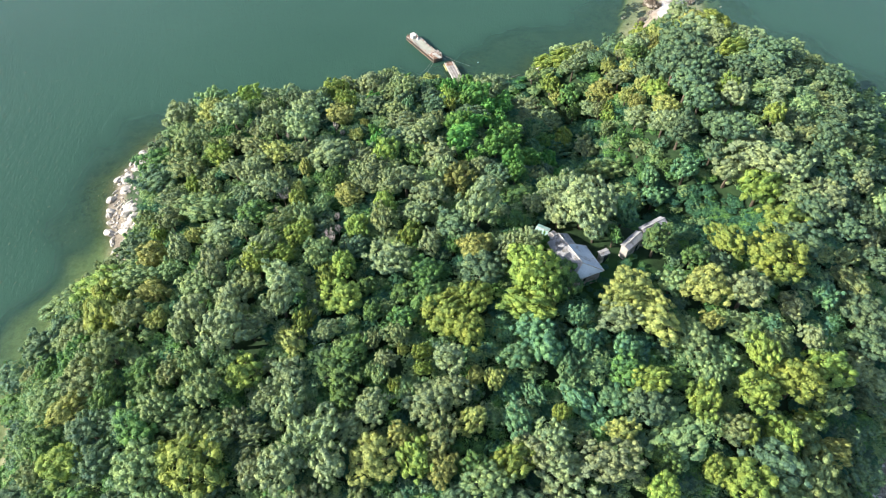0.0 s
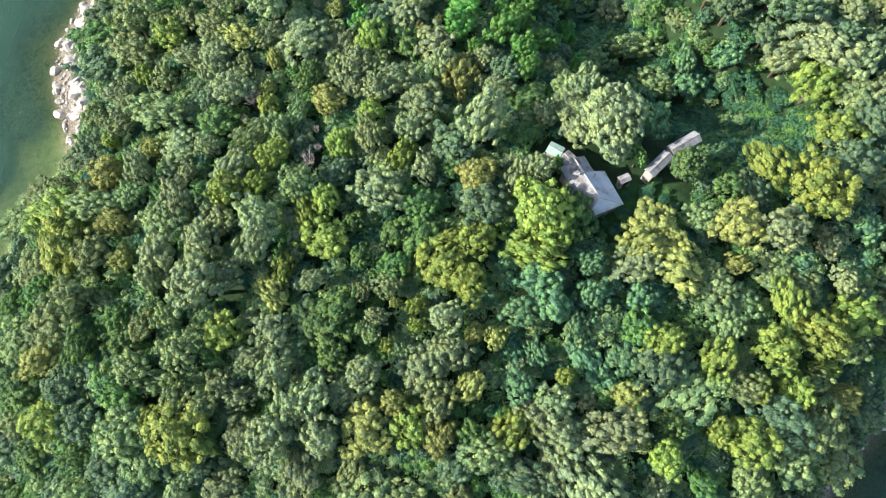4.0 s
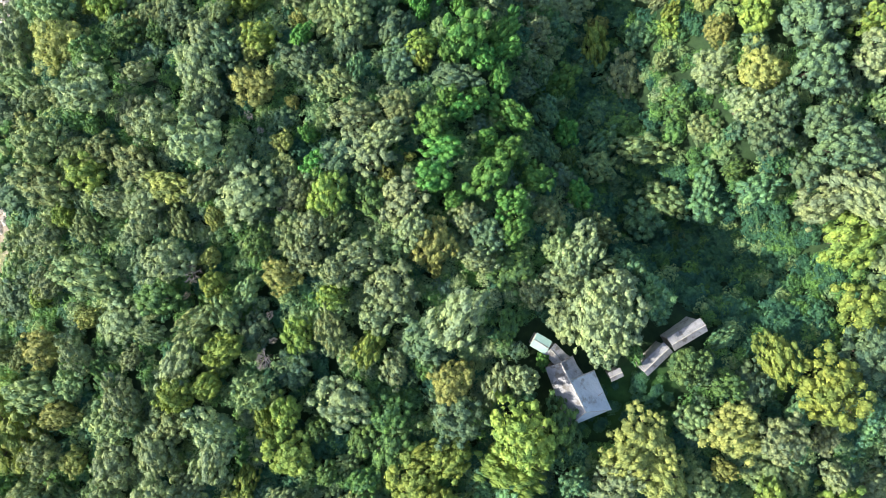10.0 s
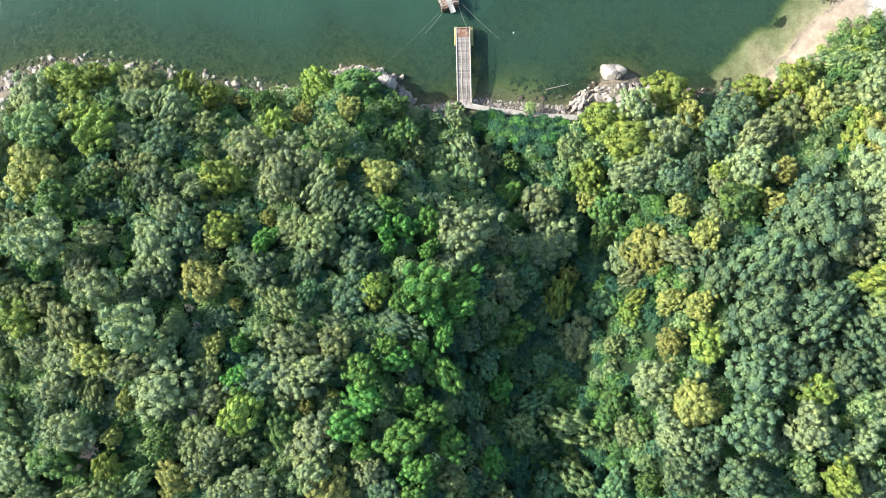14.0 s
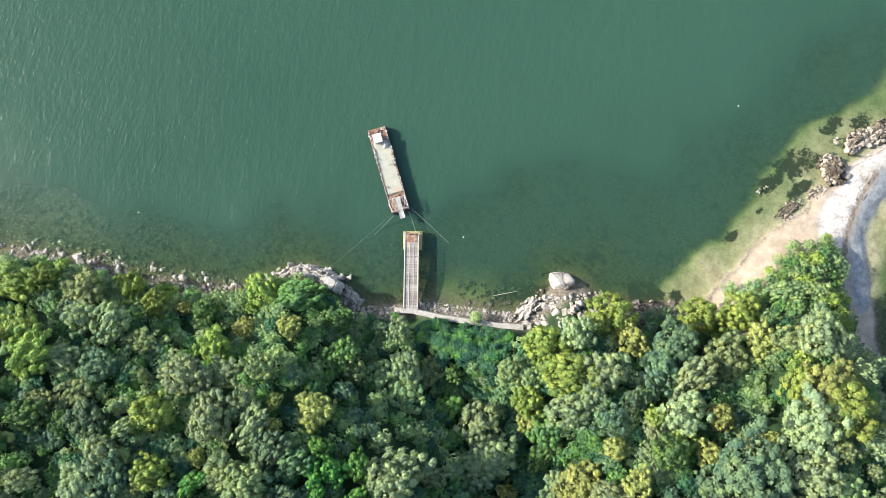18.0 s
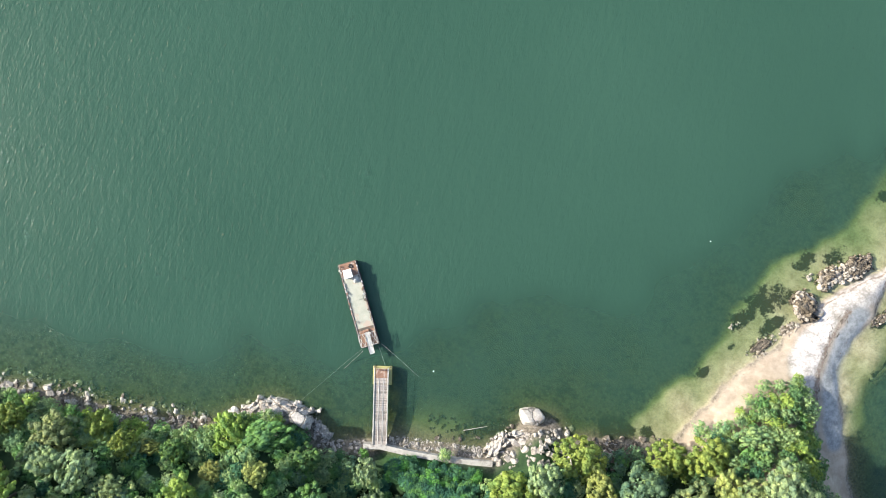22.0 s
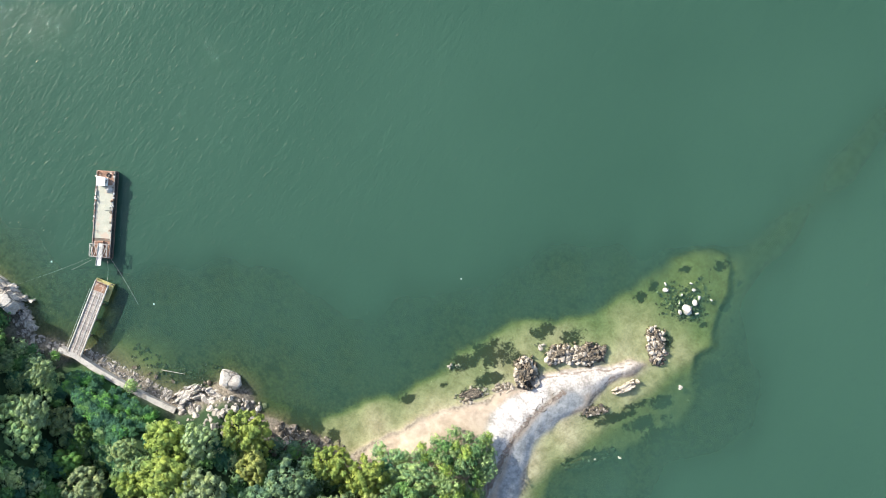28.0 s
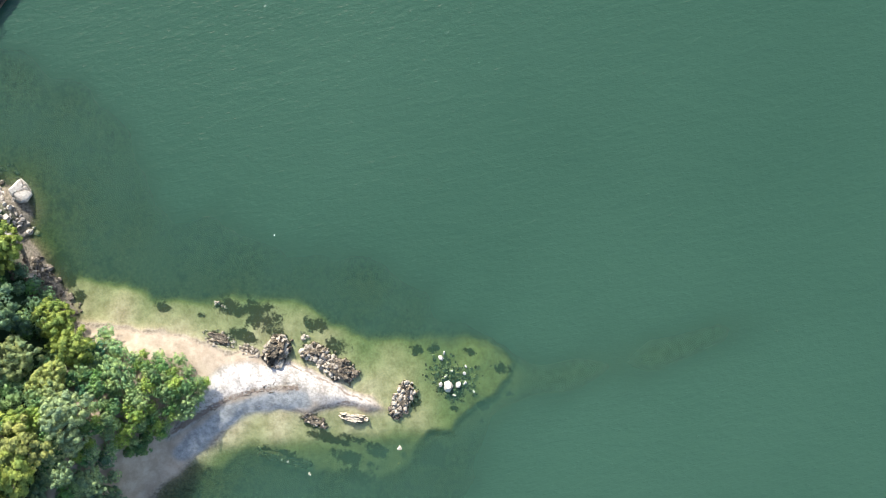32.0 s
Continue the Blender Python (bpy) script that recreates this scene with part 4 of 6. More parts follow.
plant('emerald', [(15.2, 95.3, 2.6), (14.9, 99.3, 3.3), (6.6, 99.8, 2.4), (26.3, 101.0, 2.6), (3.4, 102.9, 3.1), (11.6, 103.3, 3.4), (19.0, 103.4, 2.9), (-13.9, 105.4, 2.0), (14.5, 107.0, 3.1), (4.8, 107.5, 3.1), (11.6, 108.9, 2.6), (-15.0, 109.6, 1.7), (3.2, 111.3, 3.1), (25.1, 111.8, 2.8), (15.5, 113.1, 3.0), (7.8, 113.2, 2.1), (5.7, 115.2, 2.5), (10.7, 115.5, 2.5), (13.5, 118.6, 3.0), (10.8, 121.5, 3.0), (5.9, 122.4, 2.5), (14.8, 123.3, 3.1), (-16.9, 124.1, 2.1), (8.4, 124.4, 3.9), (-16.6, 125.7, 2.8), (14.6, 126.5, 3.6), (1.9, 129.4, 1.8)])
plant('emerald', [(7.5, 130.1, 1.6), (0.9, 131.0, 1.8), (8.1, 131.2, 1.8), (-0.5, 132.4, 2.2), (3.0, 132.9, 2.2), (6.4, 134.8, 2.7), (-0.3, 135.6, 2.4)])
plant('teal', [(20.3, 49.2, 2.5), (12.3, 51.6, 3.1), (17.1, 52.3, 3.3), (22.8, 54.1, 2.8), (30.3, 54.1, 3.2), (15.1, 56.4, 3.4), (23.3, 58.8, 3.3), (36.2, 85.3, 4.1), (38.1, 97.2, 4.3), (47.6, 99.2, 3.6), (53.8, 101.7, 3.5), (47.0, 103.0, 3.3), (31.8, 109.9, 3.8), (21.8, 114.8, 3.6), (-7.9, 119.5, 2.2), (20.8, 120.9, 2.2), (-3.2, 132.4, 3.3)])
plant('mid', [(53.2, 31.4, 4.5), (6.7, 31.5, 2.9), (-45.9, 34.5, 3.6), (58.6, 35.4, 4.0), (-0.3, 38.5, 3.3), (-34.1, 38.5, 3.0), (-38.5, 39.4, 3.4), (45.6, 41.0, 3.2), (58.6, 42.4, 3.3), (-45.1, 43.7, 3.3), (-6.1, 45.5, 2.8), (-37.8, 45.7, 3.7), (65.3, 47.3, 4.0), (-10.1, 48.6, 2.4), (-11.7, 49.3, 1.2), (-44.9, 50.2, 3.3), (-61.1, 51.2, 4.9), (-40.4, 51.2, 2.8), (-11.7, 54.8, 2.0), (-57.4, 55.4, 4.0), (-7.7, 55.8, 2.1), (-9.4, 61.4, 2.1), (-55.1, 61.9, 3.9), (-35.0, 66.7, 4.0), (-44.0, 67.3, 3.3), (-57.4, 70.8, 4.5), (-22.3, 72.3, 3.6), (-66.3, 76.6, 3.1)])
plant('mid', [(-11.3, 80.9, 3.6), (-30.6, 82.2, 3.6), (-27.0, 83.0, 3.1), (-48.6, 88.4, 5.2), (29.7, 95.3, 3.6), (-49.4, 95.9, 3.1), (-10.4, 96.4, 2.7), (41.7, 100.4, 4.2), (-56.2, 102.3, 4.9), (30.7, 105.9, 3.8), (-50.7, 107.4, 3.3), (-56.3, 109.0, 4.7), (38.0, 109.0, 4.5), (-10.6, 117.2, 3.5), (-63.3, 119.4, 4.0), (41.3, 123.6, 2.3), (-8.7, 128.4, 3.2), (-58.4, 132.3, 5.3), (-14.0, 143.8, 3.6), (-49.2, 144.6, 3.8), (0.3, 146.5, 3.1), (5.2, 146.6, 4.1)])
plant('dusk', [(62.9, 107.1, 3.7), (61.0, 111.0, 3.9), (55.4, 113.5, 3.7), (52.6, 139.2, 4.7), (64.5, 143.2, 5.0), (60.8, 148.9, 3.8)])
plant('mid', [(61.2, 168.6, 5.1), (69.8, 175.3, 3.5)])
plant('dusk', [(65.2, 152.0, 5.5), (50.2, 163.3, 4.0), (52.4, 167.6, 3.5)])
plant('bare', [(-21.0, 76.7, 1.6), (-19.8, 79.4, 1.7), (-20.4, 83.0, 1.8), (-32.9, 85.8, 1.5), (-31.9, 89.1, 1.7), (-18.7, 98.4, 1.7), (-34.3, 109.0, 1.6), (-22.3, 110.4, 1.6), (-24.0, 112.5, 1.8)])
plant('grey', [(36.9, 122.9, 4.8), (20.2, 128.8, 3.6), (26.2, 135.7, 4.5)], 0.66)
plant('dark', [(38.2, 49.3, 4.1), (-17.0, 49.5, 3.6), (-2.7, 62.9, 3.4), (-45.9, 73.0, 3.6), (14.2, 81.4, 3.4), (14.9, 89.0, 3.5)], 0.66)
plant('teal', [(21.6, 45.1, 4.8), (27.4, 45.4, 4.1), (14.5, 45.8, 3.3), (26.3, 56.8, 3.0), (58.2, 68.0, 4.4), (31.5, 125.2, 4.7)], 0.66)
plant('mid', [(36.3, 39.7, 4.5), (47.1, 53.7, 4.1), (52.6, 58.8, 4.2), (22.0, 92.7, 3.5), (-44.9, 128.5, 3.1), (-41.0, 130.1, 4.1), (10.2, 144.6, 5.2), (12.8, 149.0, 3.7), (26.2, 154.8, 3.5)], 0.66)
plant('round', [(39.8, 75.4, 4.1)])
plant("great", [(27.2, 82.6, 6.6)], 1.16)
plant("great_lime", [(15.6, 66.6, 6.0)], 1.06)
plant("lime", [(14.6, 60.2, 4.6), (18.6, 63.4, 3.2)])
plant("grey", [(22.6, 82.4, 4.2), (23.7, 89.6, 4.4), (29.0, 78.6, 3.4), (12.4, 73.4, 3.0), (15.8, 74.2, 2.5)])
plant("teal", [(35.4, 84.6, 3.6), (32.4, 90.0, 3.6)])
plant("dark", [(21.6, 66.8, 3.2), (32.4, 77.4, 2.4)])
plant("emerald", [(19.2, 76.2, 1.7)])


# the rest of the wood between them: kinds standing round about, or darker for shade
KEEP_OUT = [COURT, [(17, 81), (31, 76), (30, 67), (24, 65.5), (18.5, 72)], [(28, 75), (33, 73.5), (43, 79), (42, 84), (35, 80), (28, 77)], LANDING, SHELL]
NAMED = list(STANDING)
grid = {}


def note(x, y, r):
    grid.setdefault((int(x // 6), int(y // 6)), []).append((x, y, r))


def free(x, y, r, tight):
    cx, cy = int(x // 6), int(y // 6)
    for i in range(cx - 2, cx + 3):
        for j in range(cy - 2, cy + 3):
            for ox, oy, orad in grid.get((i, j), ()):
                if (x - ox) ** 2 + (y - oy) ** 2 < (tight * (r + orad)) ** 2:
                    return False
    return True


for x, y, r, _ in NAMED:
    note(x, y, r)
LEDGES = [(26, 161), (27, 166), (31, 171), (36, 172.5), (41, 170.5), (38, 167), (32, 164.5), (28, 161.5)]  # bare broken rock round the big boulder
WEST_BAND = [(-95, 86), (-71, 88), (-69.5, 98), (-72, 108), (-74, 116), (-74.5, 124), (-73, 131), (-73, 139), (-85, 145), (-99, 130)]
KEEP_OUT += [WEST_BAND, LEDGES]
UNDER = []  # smaller growth between the trees: kind, x, y, radius, height factor
tries = [(rng.uniform(-90, 126), rng.uniform(-8, 190)) for _ in range(21000)]
tx, ty = np.array([p[0] for p in tries]), np.array([p[1] for p in tries])
deep = inland(tx, ty)
shut = np.maximum.reduce([inland(tx, ty, line) for line in KEEP_OUT])
meadow = inland(tx, ty, MEADOW)
crest = (ty + 0.35 * (tx - 75) > 181) & (tx > 52)
tally = {}
for n, (x, y) in enumerate(tries):
    seen = -82 < x < 105 and y > 20
    low, fringe = n > 6000, n > 16000
    r = (rng.uniform(1.5, 2.5) if low else rng.uniform(2.7, 4.3)) if seen else rng.uniform(3.8, 5.0)
    if fringe:
        r = rng.uniform(1.1, 2.0)
        if deep[n] > 13:
            continue
    if deep[n] < (0.6 if low else 1.2) + 0.4 * r + (3.0 if x > 50 and y < 62 else 0.0) or shut[n] > -0.8 * r or crest[n] or (low and not seen):
        continue
    if meadow[n] > -1 and not low:
        continue
    if not free(x, y, r, 0.60 if not low else 0.46 if fringe else 0.52):
        continue
    close = sorted((((x - o[0]) ** 2 + (y - o[1]) ** 2, o[3]) for o in NAMED if abs(x - o[0]) < 25 and abs(y - o[1]) < 25))[:4]
    kind = rng.choice([k for _, k in close if k in HABIT and k not in ("round", "great", "great_lime", "gold", "lime", "emerald")] + ["mid", "dusk"]) if close else rng.choice(["mid", "mid", "grey", "dusk", "dark"])
    # darker kinds round the clearing: its shade goes into the leaf colour
    if meadow[n] > -5:
        kind = rng.choice(["dark", "creeper"] if low else ["teal", "dark", "dark"])
    low_lying = float(gully(np.array([x]), np.array([y]))[0]) < 8.5 and 98 < y < 150
    # deep green kinds in the gully, carrying its shade in their colour
    if low_lying:
        kind = rng.choice(["dark", "emerald", "teal", "teal"])
    dip = 1 - 0.42 * math.exp(-((float(gully(np.array([x]), np.array([y]))[0]) / 6) ** 2)) if 100 < y < 152 else 1.0
    note(x, y, r)
    if low_lying and low:
        kind = "creeper"
    if low or not seen or tally.get(kind, 0) > 90:
        UNDER.append(("creeper", x, y, r * 1.25, 0.26) if meadow[n] > -1 or kind == "creeper" else (kind, x, y, r, (0.5 if low else 0.8) * dip))
    else:
        tally[kind] = tally.get(kind, 0) + 1
        stand(kind, x, y, r, dip * 0.76)


def joined_wood(name, entries, label, category):
    """Many small trees as one mesh, one leaf material for each kind."""
    kinds = sorted({e[0] for e in entries})
    shapes = {(k, big): [crown_shape(k, 900 + i, 0.42 if big else 0.17) for i in range(3)] for k in kinds for big in (False, True)}
    verts, tris, slots, count = [], [], [], 0
    floors = ground(np.array([e[1] for e in entries]), np.array([e[2] for e in entries]))
    for (kind, x, y, r, lift), floor in zip(entries, floors):
        co, f = rng.choice(shapes[kind, 2.6 < r and kind != "creeper" and -82 < x < 100 and y > 24])
        a, k, tall = rng.uniform(0, 6.28), r / BASE_R * 1.06, (4.4 + 0.92 * r) * lift * rng.uniform(0.9, 1.1) / TOP
        c, s = math.cos(a), math.sin(a)
        verts.append(np.stack([x + k * (co[:, 0] * c - co[:, 1] * s), y + k * (co[:, 0] * s + co[:, 1] * c), floor + co[:, 2] * tall], 1))
        tris.append(f + count)
        slots.append(np.full(len(f), kinds.index(kind)))
        count += len(co)
    me = tri_mesh(name, np.concatenate(verts), np.concatenate(tris), [LEAVES[k] for k in kinds], np.concatenate(slots))
    return tagged(new(name, me), label, category, kind="stuff")


# low growth in the gaps between the crowns
gx, gy = (v.ravel() for v in np.meshgrid(np.arange(-32, 44) * 2.5, np.arange(10, 74) * 2.5))
gx, gy = gx + np.array([rng.uniform(-1, 1) for _ in gx]), gy + np.array([rng.uniform(-1, 1) for _ in gy])
bare = (inland(gx, gy) > 3) & (np.maximum.reduce([inland(gx, gy, line) for line in KEEP_OUT]) < -1.5) & ~((gy + 0.35 * (gx - 75) > 178) & (gx > 52))
for x, y, r, _ in STANDING:
    bare &= (gx - x) ** 2 + (gy - y) ** 2 > (0.52 * r) ** 2
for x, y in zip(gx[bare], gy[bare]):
    # mostly dark kinds: the shade between crowns is put into leaf colour
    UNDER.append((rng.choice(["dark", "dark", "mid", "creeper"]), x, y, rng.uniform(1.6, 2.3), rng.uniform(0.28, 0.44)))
# creepers over the clearing and along the gully's bed
tries = [(rng.uniform(8, 70), rng.uniform(76, 156)) for _ in range(2600)]
tx, ty = np.array([p[0] for p in tries]), np.array([p[1] for p in tries])
open_bed = ((inland(tx, ty, MEADOW) > -2) | (gully(tx, ty) < 6.5)) & (np.maximum.reduce([inland(tx, ty, line) for line in KEEP_OUT[:4]]) < 0)
for n, (x, y) in enumerate(tries):
    if open_bed[n] and free(x, y, 0.7, 0.5):
        UNDER.append((rng.choice(["creeper", "creeper", "creeper", "dark"]), x, y, rng.uniform(0.8, 1.9), rng.uniform(0.16, 0.34)))
# low trees close behind the northern shore's rocks
for (ax, ay), (bx, by) in zip(NORTH[1:7], NORTH[2:8]):
    for i in range(24):
        k = rng.random()
        UNDER.append((rng.choice(["mid", "lime", "grey", "dark"]), ax + (bx - ax) * k, ay + (by - ay) * k - rng.uniform(0.9, 5.0), rng.uniform(1.1, 2.0), rng.uniform(0.5, 0.75)))
for _ in range(420):
    x, y = rng.uniform(6, 28), rng.uniform(151, 162)
    if inland([x], [y], LANDING)[0] > 0.3:
        UNDER.append((rng.choice(["emerald", "creeper", "creeper", "dark"]), x, y, rng.uniform(0.7, 1.3), 0.26))
# low courtyard growth, in dark kinds that stand in for the shade there
for _ in range(150):
    x, y = rng.uniform(23, 41), rng.uniform(63, 77)
    if inland([x], [y], COURT)[0] > 0.3:
        UNDER.append((rng.choice(["creeper", "creeper", "dark"]), x, y, rng.uniform(0.5, 1.1), 0.2))
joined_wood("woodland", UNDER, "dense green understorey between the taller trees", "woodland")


# ---- stones ----
def stone_mesh(seed, rough=0.22, flat=0.7, fine=2):
    r = random.Random(seed)
    bm = bmesh.new()
    bmesh.ops.create_icosphere(bm, subdivisions=fine, radius=1.0)
    planes = [(Vector((r.gauss(0, 1), r.gauss(0, 1), r.gauss(0, 1))).normalized(), r.uniform(0.45, 0.85)) for _ in range(9 if fine < 3 else 16)]
    for v in bm.verts:
        for n, cut in planes:
            over = v.co.dot(n) - cut
            if over > 0:
                v.co -= n * over * 0.97
        v.co += v.co.normalized() * noise.noise(v.co * 1.7 + Vector((seed, 0, 0))) * rough
        if fine > 2:
            v.co -= v.co.normalized() * (0.10 * abs(noise.noise(v.co * 3.1 + Vector((0, seed, 0)))) + 0.07 * abs(noise.noise(v.co * 6.7)))
        v.co.z *= flat
    me = bpy.data.meshes.new("rock")
    bm.to_mesh(me)
    bm.free()
    return me


def stone_set(mat, seed, count=5, rough=0.22, flat=0.7):
    out = []
    for i in range(count):
        me = stone_mesh(seed + i, rough, flat)
        me.materials.append(mat)
        out.append(me)
    return out


PALE_SET, DARK_SET, WHITE_SET, CREAM_SET = stone_set(STONE, 10), stone_set(DARK_STONE, 30), stone_set(WHITE_STONE, 50, 5, 0.16, 0.62), stone_set(CREAM_STONE, 70)


RUBBLE, ROCKS = [], []


def rock(meshes, x, y, r, label, group, squash=1.0, sink=0.25, floor=-1.2, own=False):
    base = height(x, y)
    me = rng.choice(meshes)
    m = Matrix.Translation((x, y, max(base, floor) + r * 0.7 * squash * (0.5 - sink))) @ Matrix.Rotation(rng.uniform(0, 6.28), 4, "Z") @ Matrix.Diagonal((r * rng.uniform(0.8, 1.25), r * rng.uniform(0.7, 1.0), r * squash, 1))
    if (r < 0.62 or len(ROCKS) > 300) and not own:
        RUBBLE.append((me, m))
        return
    ob = new("rock", me)
    ob.matrix_basis = m
    ROCKS.append(tagged(ob, label, "rock", group))


def along(line, a, b):
    """A place on a line of points, and the way to its left."""
    total = [0]
    for p, q in zip(line, line[1:]):
        total.append(total[-1] + math.dist(p, q))
    s = rng.uniform(a, b) * total[-1]
    for i, (p, q) in enumerate(zip(line, line[1:])):
        if s <= total[i + 1]:
            k = (s - total[i]) / (total[i + 1] - total[i])
            dx, dy = (q[0] - p[0]) / math.dist(p, q), (q[1] - p[1]) / math.dist(p, q)
            return p[0] + dx * (s - total[i]), p[1] + dy * (s - total[i]), -dy, dx
    return (*line[-1], 0, 1)


def strewn(meshes, line, count, inner, outer, small, large, label, group, squash=0.8):
    """Rocks on a band along a line; inner and outer are metres to its left."""
    for _ in range(count):
        x, y, nx, ny = along(line, 0, 1)
        off = rng.uniform(inner, outer)
        r = small * (large / small) ** (rng.random() ** 1.8)
        rock(meshes, x + nx * off, y + ny * off, r, label, group, squash)




def crag(name, x, y, long, wide, turn, high, seed, mat, label, base=None):
    """A low jagged outcrop: stepped, tilted blocks rising from its rim."""
    r = random.Random(seed)
    blocks = [(r.uniform(-1, 1), r.uniform(-1, 1), r.uniform(-0.35, 0.35), r.uniform(-0.35, 0.35), r.uniform(0.35, 1.0)) for _ in range(int(10 + long * wide))]
    bm = bmesh.new()
    step = max(0.16, long / 34)
    nx, ny = int(2 * long / step) + 1, int(2 * wide / step) + 1
    rows = []
    foot = (min(height(x, y), 0.6) if base is None else base) - 0.5
    for i in range(nx):
        row = []
        for j in range(ny):
            u, v = -1 + 2 * i / (nx - 1), -1 + 2 * j / (ny - 1)
            rim = math.hypot(u, v) + 0.5 * noise.noise(Vector((u * 2.6 + seed, v * 2.6, 0))) + 0.42 * noise.noise(Vector((u * 6.5, v * 5.5, seed)))
            near = min(blocks, key=lambda b: (u - b[0]) ** 2 + (v - b[1]) ** 2)
            top = near[4] + near[2] * (u - near[0]) * 2.2 + near[3] * (v - near[1]) * 2.2
            fade = max(0.0, min(1.0, (0.95 - rim) * 2.6))
            z = fade * (0.35 + 0.65 * top) * high + 0.06 * high * noise.noise(Vector((u * 9, v * 9, seed)))
            row.append(bm.verts.new((u * long + 0.08 * noise.noise(Vector((u * 11, v * 11, 1))), v * wide, z if rim < 0.95 else -0.5)))
        rows.append(row)
    for a, b in zip(rows, rows[1:]):
        for j in range(ny - 1):
            bm.faces.new((a[j], b[j], b[j + 1], a[j + 1]))
    loose = [f for f in bm.faces if all(v.co.z <= -0.49 for v in f.verts)]
    bmesh.ops.delete(bm, geom=loose, context="FACES")
    ob = part(name, bm, mat)
    ob.matrix_basis = pose(x, y, foot + 0.5, 0, 0, turn)
    return tagged(ob, label, "rock")


crag("rock_outcrop", -12.6, 158.6, 6.6, 2.7, 6, 1.5, 3, PALE_CRAG, "cracked white granite outcrop on the northern shore", 0.2)
crag("rock_outcrop", -17.8, 157.0, 2.8, 1.9, 30, 1.3, 4, PALE_CRAG, "white granite outcrop shoulder", 0.3)
crag("rock_outcrop", -5.2, 157.6, 2.6, 1.2, -28, 1.0, 5, PALE_CRAG, "pale granite ledge at the shore", 0.1)
crag("rock_outcrop", 33.5, 168.6, 5.0, 2.0, 18, 1.2, 7, PALE_CRAG, "pinkish broken rock ledge behind the boulder", 0.2)
crag("rock_outcrop", 27.4, 165.4, 3.2, 1.6, 60, 1.3, 8, PALE_CRAG, "pale upright ledge of broken rock", 0.2)
crag("reef", 74.6, 208.8, 3.4, 2.4, 140, 1.9, 10, BROWN_CRAG, "tall cracked cream and brown rock at the beach's end", 0.1)
crag("reef", 69.1, 199.0, 3.0, 1.4, 55, 0.7, 11, BROWN_CRAG, "low brown reef off the beach", -0.35)
crag("reef", 72.9, 203.6, 2.0, 1.0, 55, 0.6, 17, BROWN_CRAG, "small brown reef at the sand's edge", -0.2)
crag("reef", 77.1, 215.3, 2.6, 2.0, 60, 1.4, 9, BROWN_CRAG, "cream and brown jagged reef beside the spit", -0.15)
crag("reef", 81.0, 218.5, 4.0, 2.4, 35, 1.3, 18, BROWN_CRAG, "dark weedy end of the jagged reef", -0.2)
crag("reef", 90.4, 228.2, 3.9, 2.0, 135, 1.2, 12, BROWN_CRAG, "cracked cream reef standing beyond the spit", -0.3)
crag("reef", 91.0, 218.4, 2.8, 0.9, 64, 1.0, 13, CREAM_STONE, "pale rounded ledge on the spit's lee side", -0.05)
crag("reef", 89.4, 211.4, 2.4, 1.1, 50, 0.7, 14, BROWN_CRAG, "grey-brown ledge on the spit's lee side", -0.3)
crag("reef", 94.6, 203.4, 5.2, 0.9, 58, 0.45, 15, BROWN_CRAG, "drowned brown ledge with a few dry tops", -0.5)
crag("reef", 48.2, 171.8, 2.6, 1.6, 20, 1.3, 16, BROWN_CRAG, "grey split rock under the trees", 0.2)


def great_boulder(x, y, z, long, wide, high, turn, seed, label):
    """One large rounded boulder with worn faces and joints."""
    me = stone_mesh(seed, 0.14, 1.0, 3)
    me.materials.append(PALE_CRAG)
    me.polygons.foreach_set("use_smooth", [True] * len(me.polygons))
    ob = new("boulder", me)
    ob.matrix_basis = pose(x, y, z, 0, 0, turn) @ Matrix.Diagonal((long, wide, high, 1))
    return tagged(ob, label, "boulder")


great_boulder(-9.7, 159.0, 2.0, 3.5, 2.0, 1.5, -8, 81, "smooth white whale-backed boulder on the shore")
great_boulder(-14.1, 158.6, 1.4, 2.4, 1.5, 1.2, 30, 82, "cracked white boulder on the shore")
great_boulder(31.6, 172.4, 0.5, 3.2, 2.5, 2.2, 20, 83, "big pale pinkish granite boulder in the shallows")
great_boulder(33.2, 170.7, 0.3, 1.5, 1.1, 1.0, 60, 84, "pale boulder beside the big one")
WEST_ROCKS = [(-78.5, 95), (-81.5, 101), (-86, 112), (-87, 122), (-84.5, 131), (-80, 139)]
strewn(WHITE_SET, WEST_ROCKS, 130, -8.0, 0.6, 0.5, 2.0, "sun-bleached angular granite block on the western shore", "western shore blocks", 0.9)
strewn(PALE_SET, WEST_ROCKS, 230, -9.5, 1.0, 0.3, 0.9, "grey angular rock between the western blocks", "western shore rocks")
strewn(WHITE_SET, [(92, 47), (81, 38.5), (69, 26.5), (58, 14)], 90, -5.0, 1.0, 0.3, 1.2, "pale rock on the south-eastern shore", "south-eastern shore rocks")
NORTH_ROCKS = [(-80, 139.5), (-69, 146.5), (-58, 148.5), (-48, 149.2), (-37, 150.2), (-26, 152.3)]
strewn(PALE_SET, NORTH_ROCKS, 380, -2.6, 2.2, 0.2, 1.1, "pale weathered rock on the northern shore", "northern shore rocks")
strewn(DARK_SET, NORTH_ROCKS, 220, -1.6, 2.8, 0.2, 0.8, "wet dark rock at the water's edge", "northern wet rocks")
strewn(WHITE_SET, [(-23, 154.5), (-19, 157), (-14, 159.5)], 16, -2.5, 1.5, 0.5, 1.5, "cracked white granite outcrop block", "white outcrop blocks", 0.9)
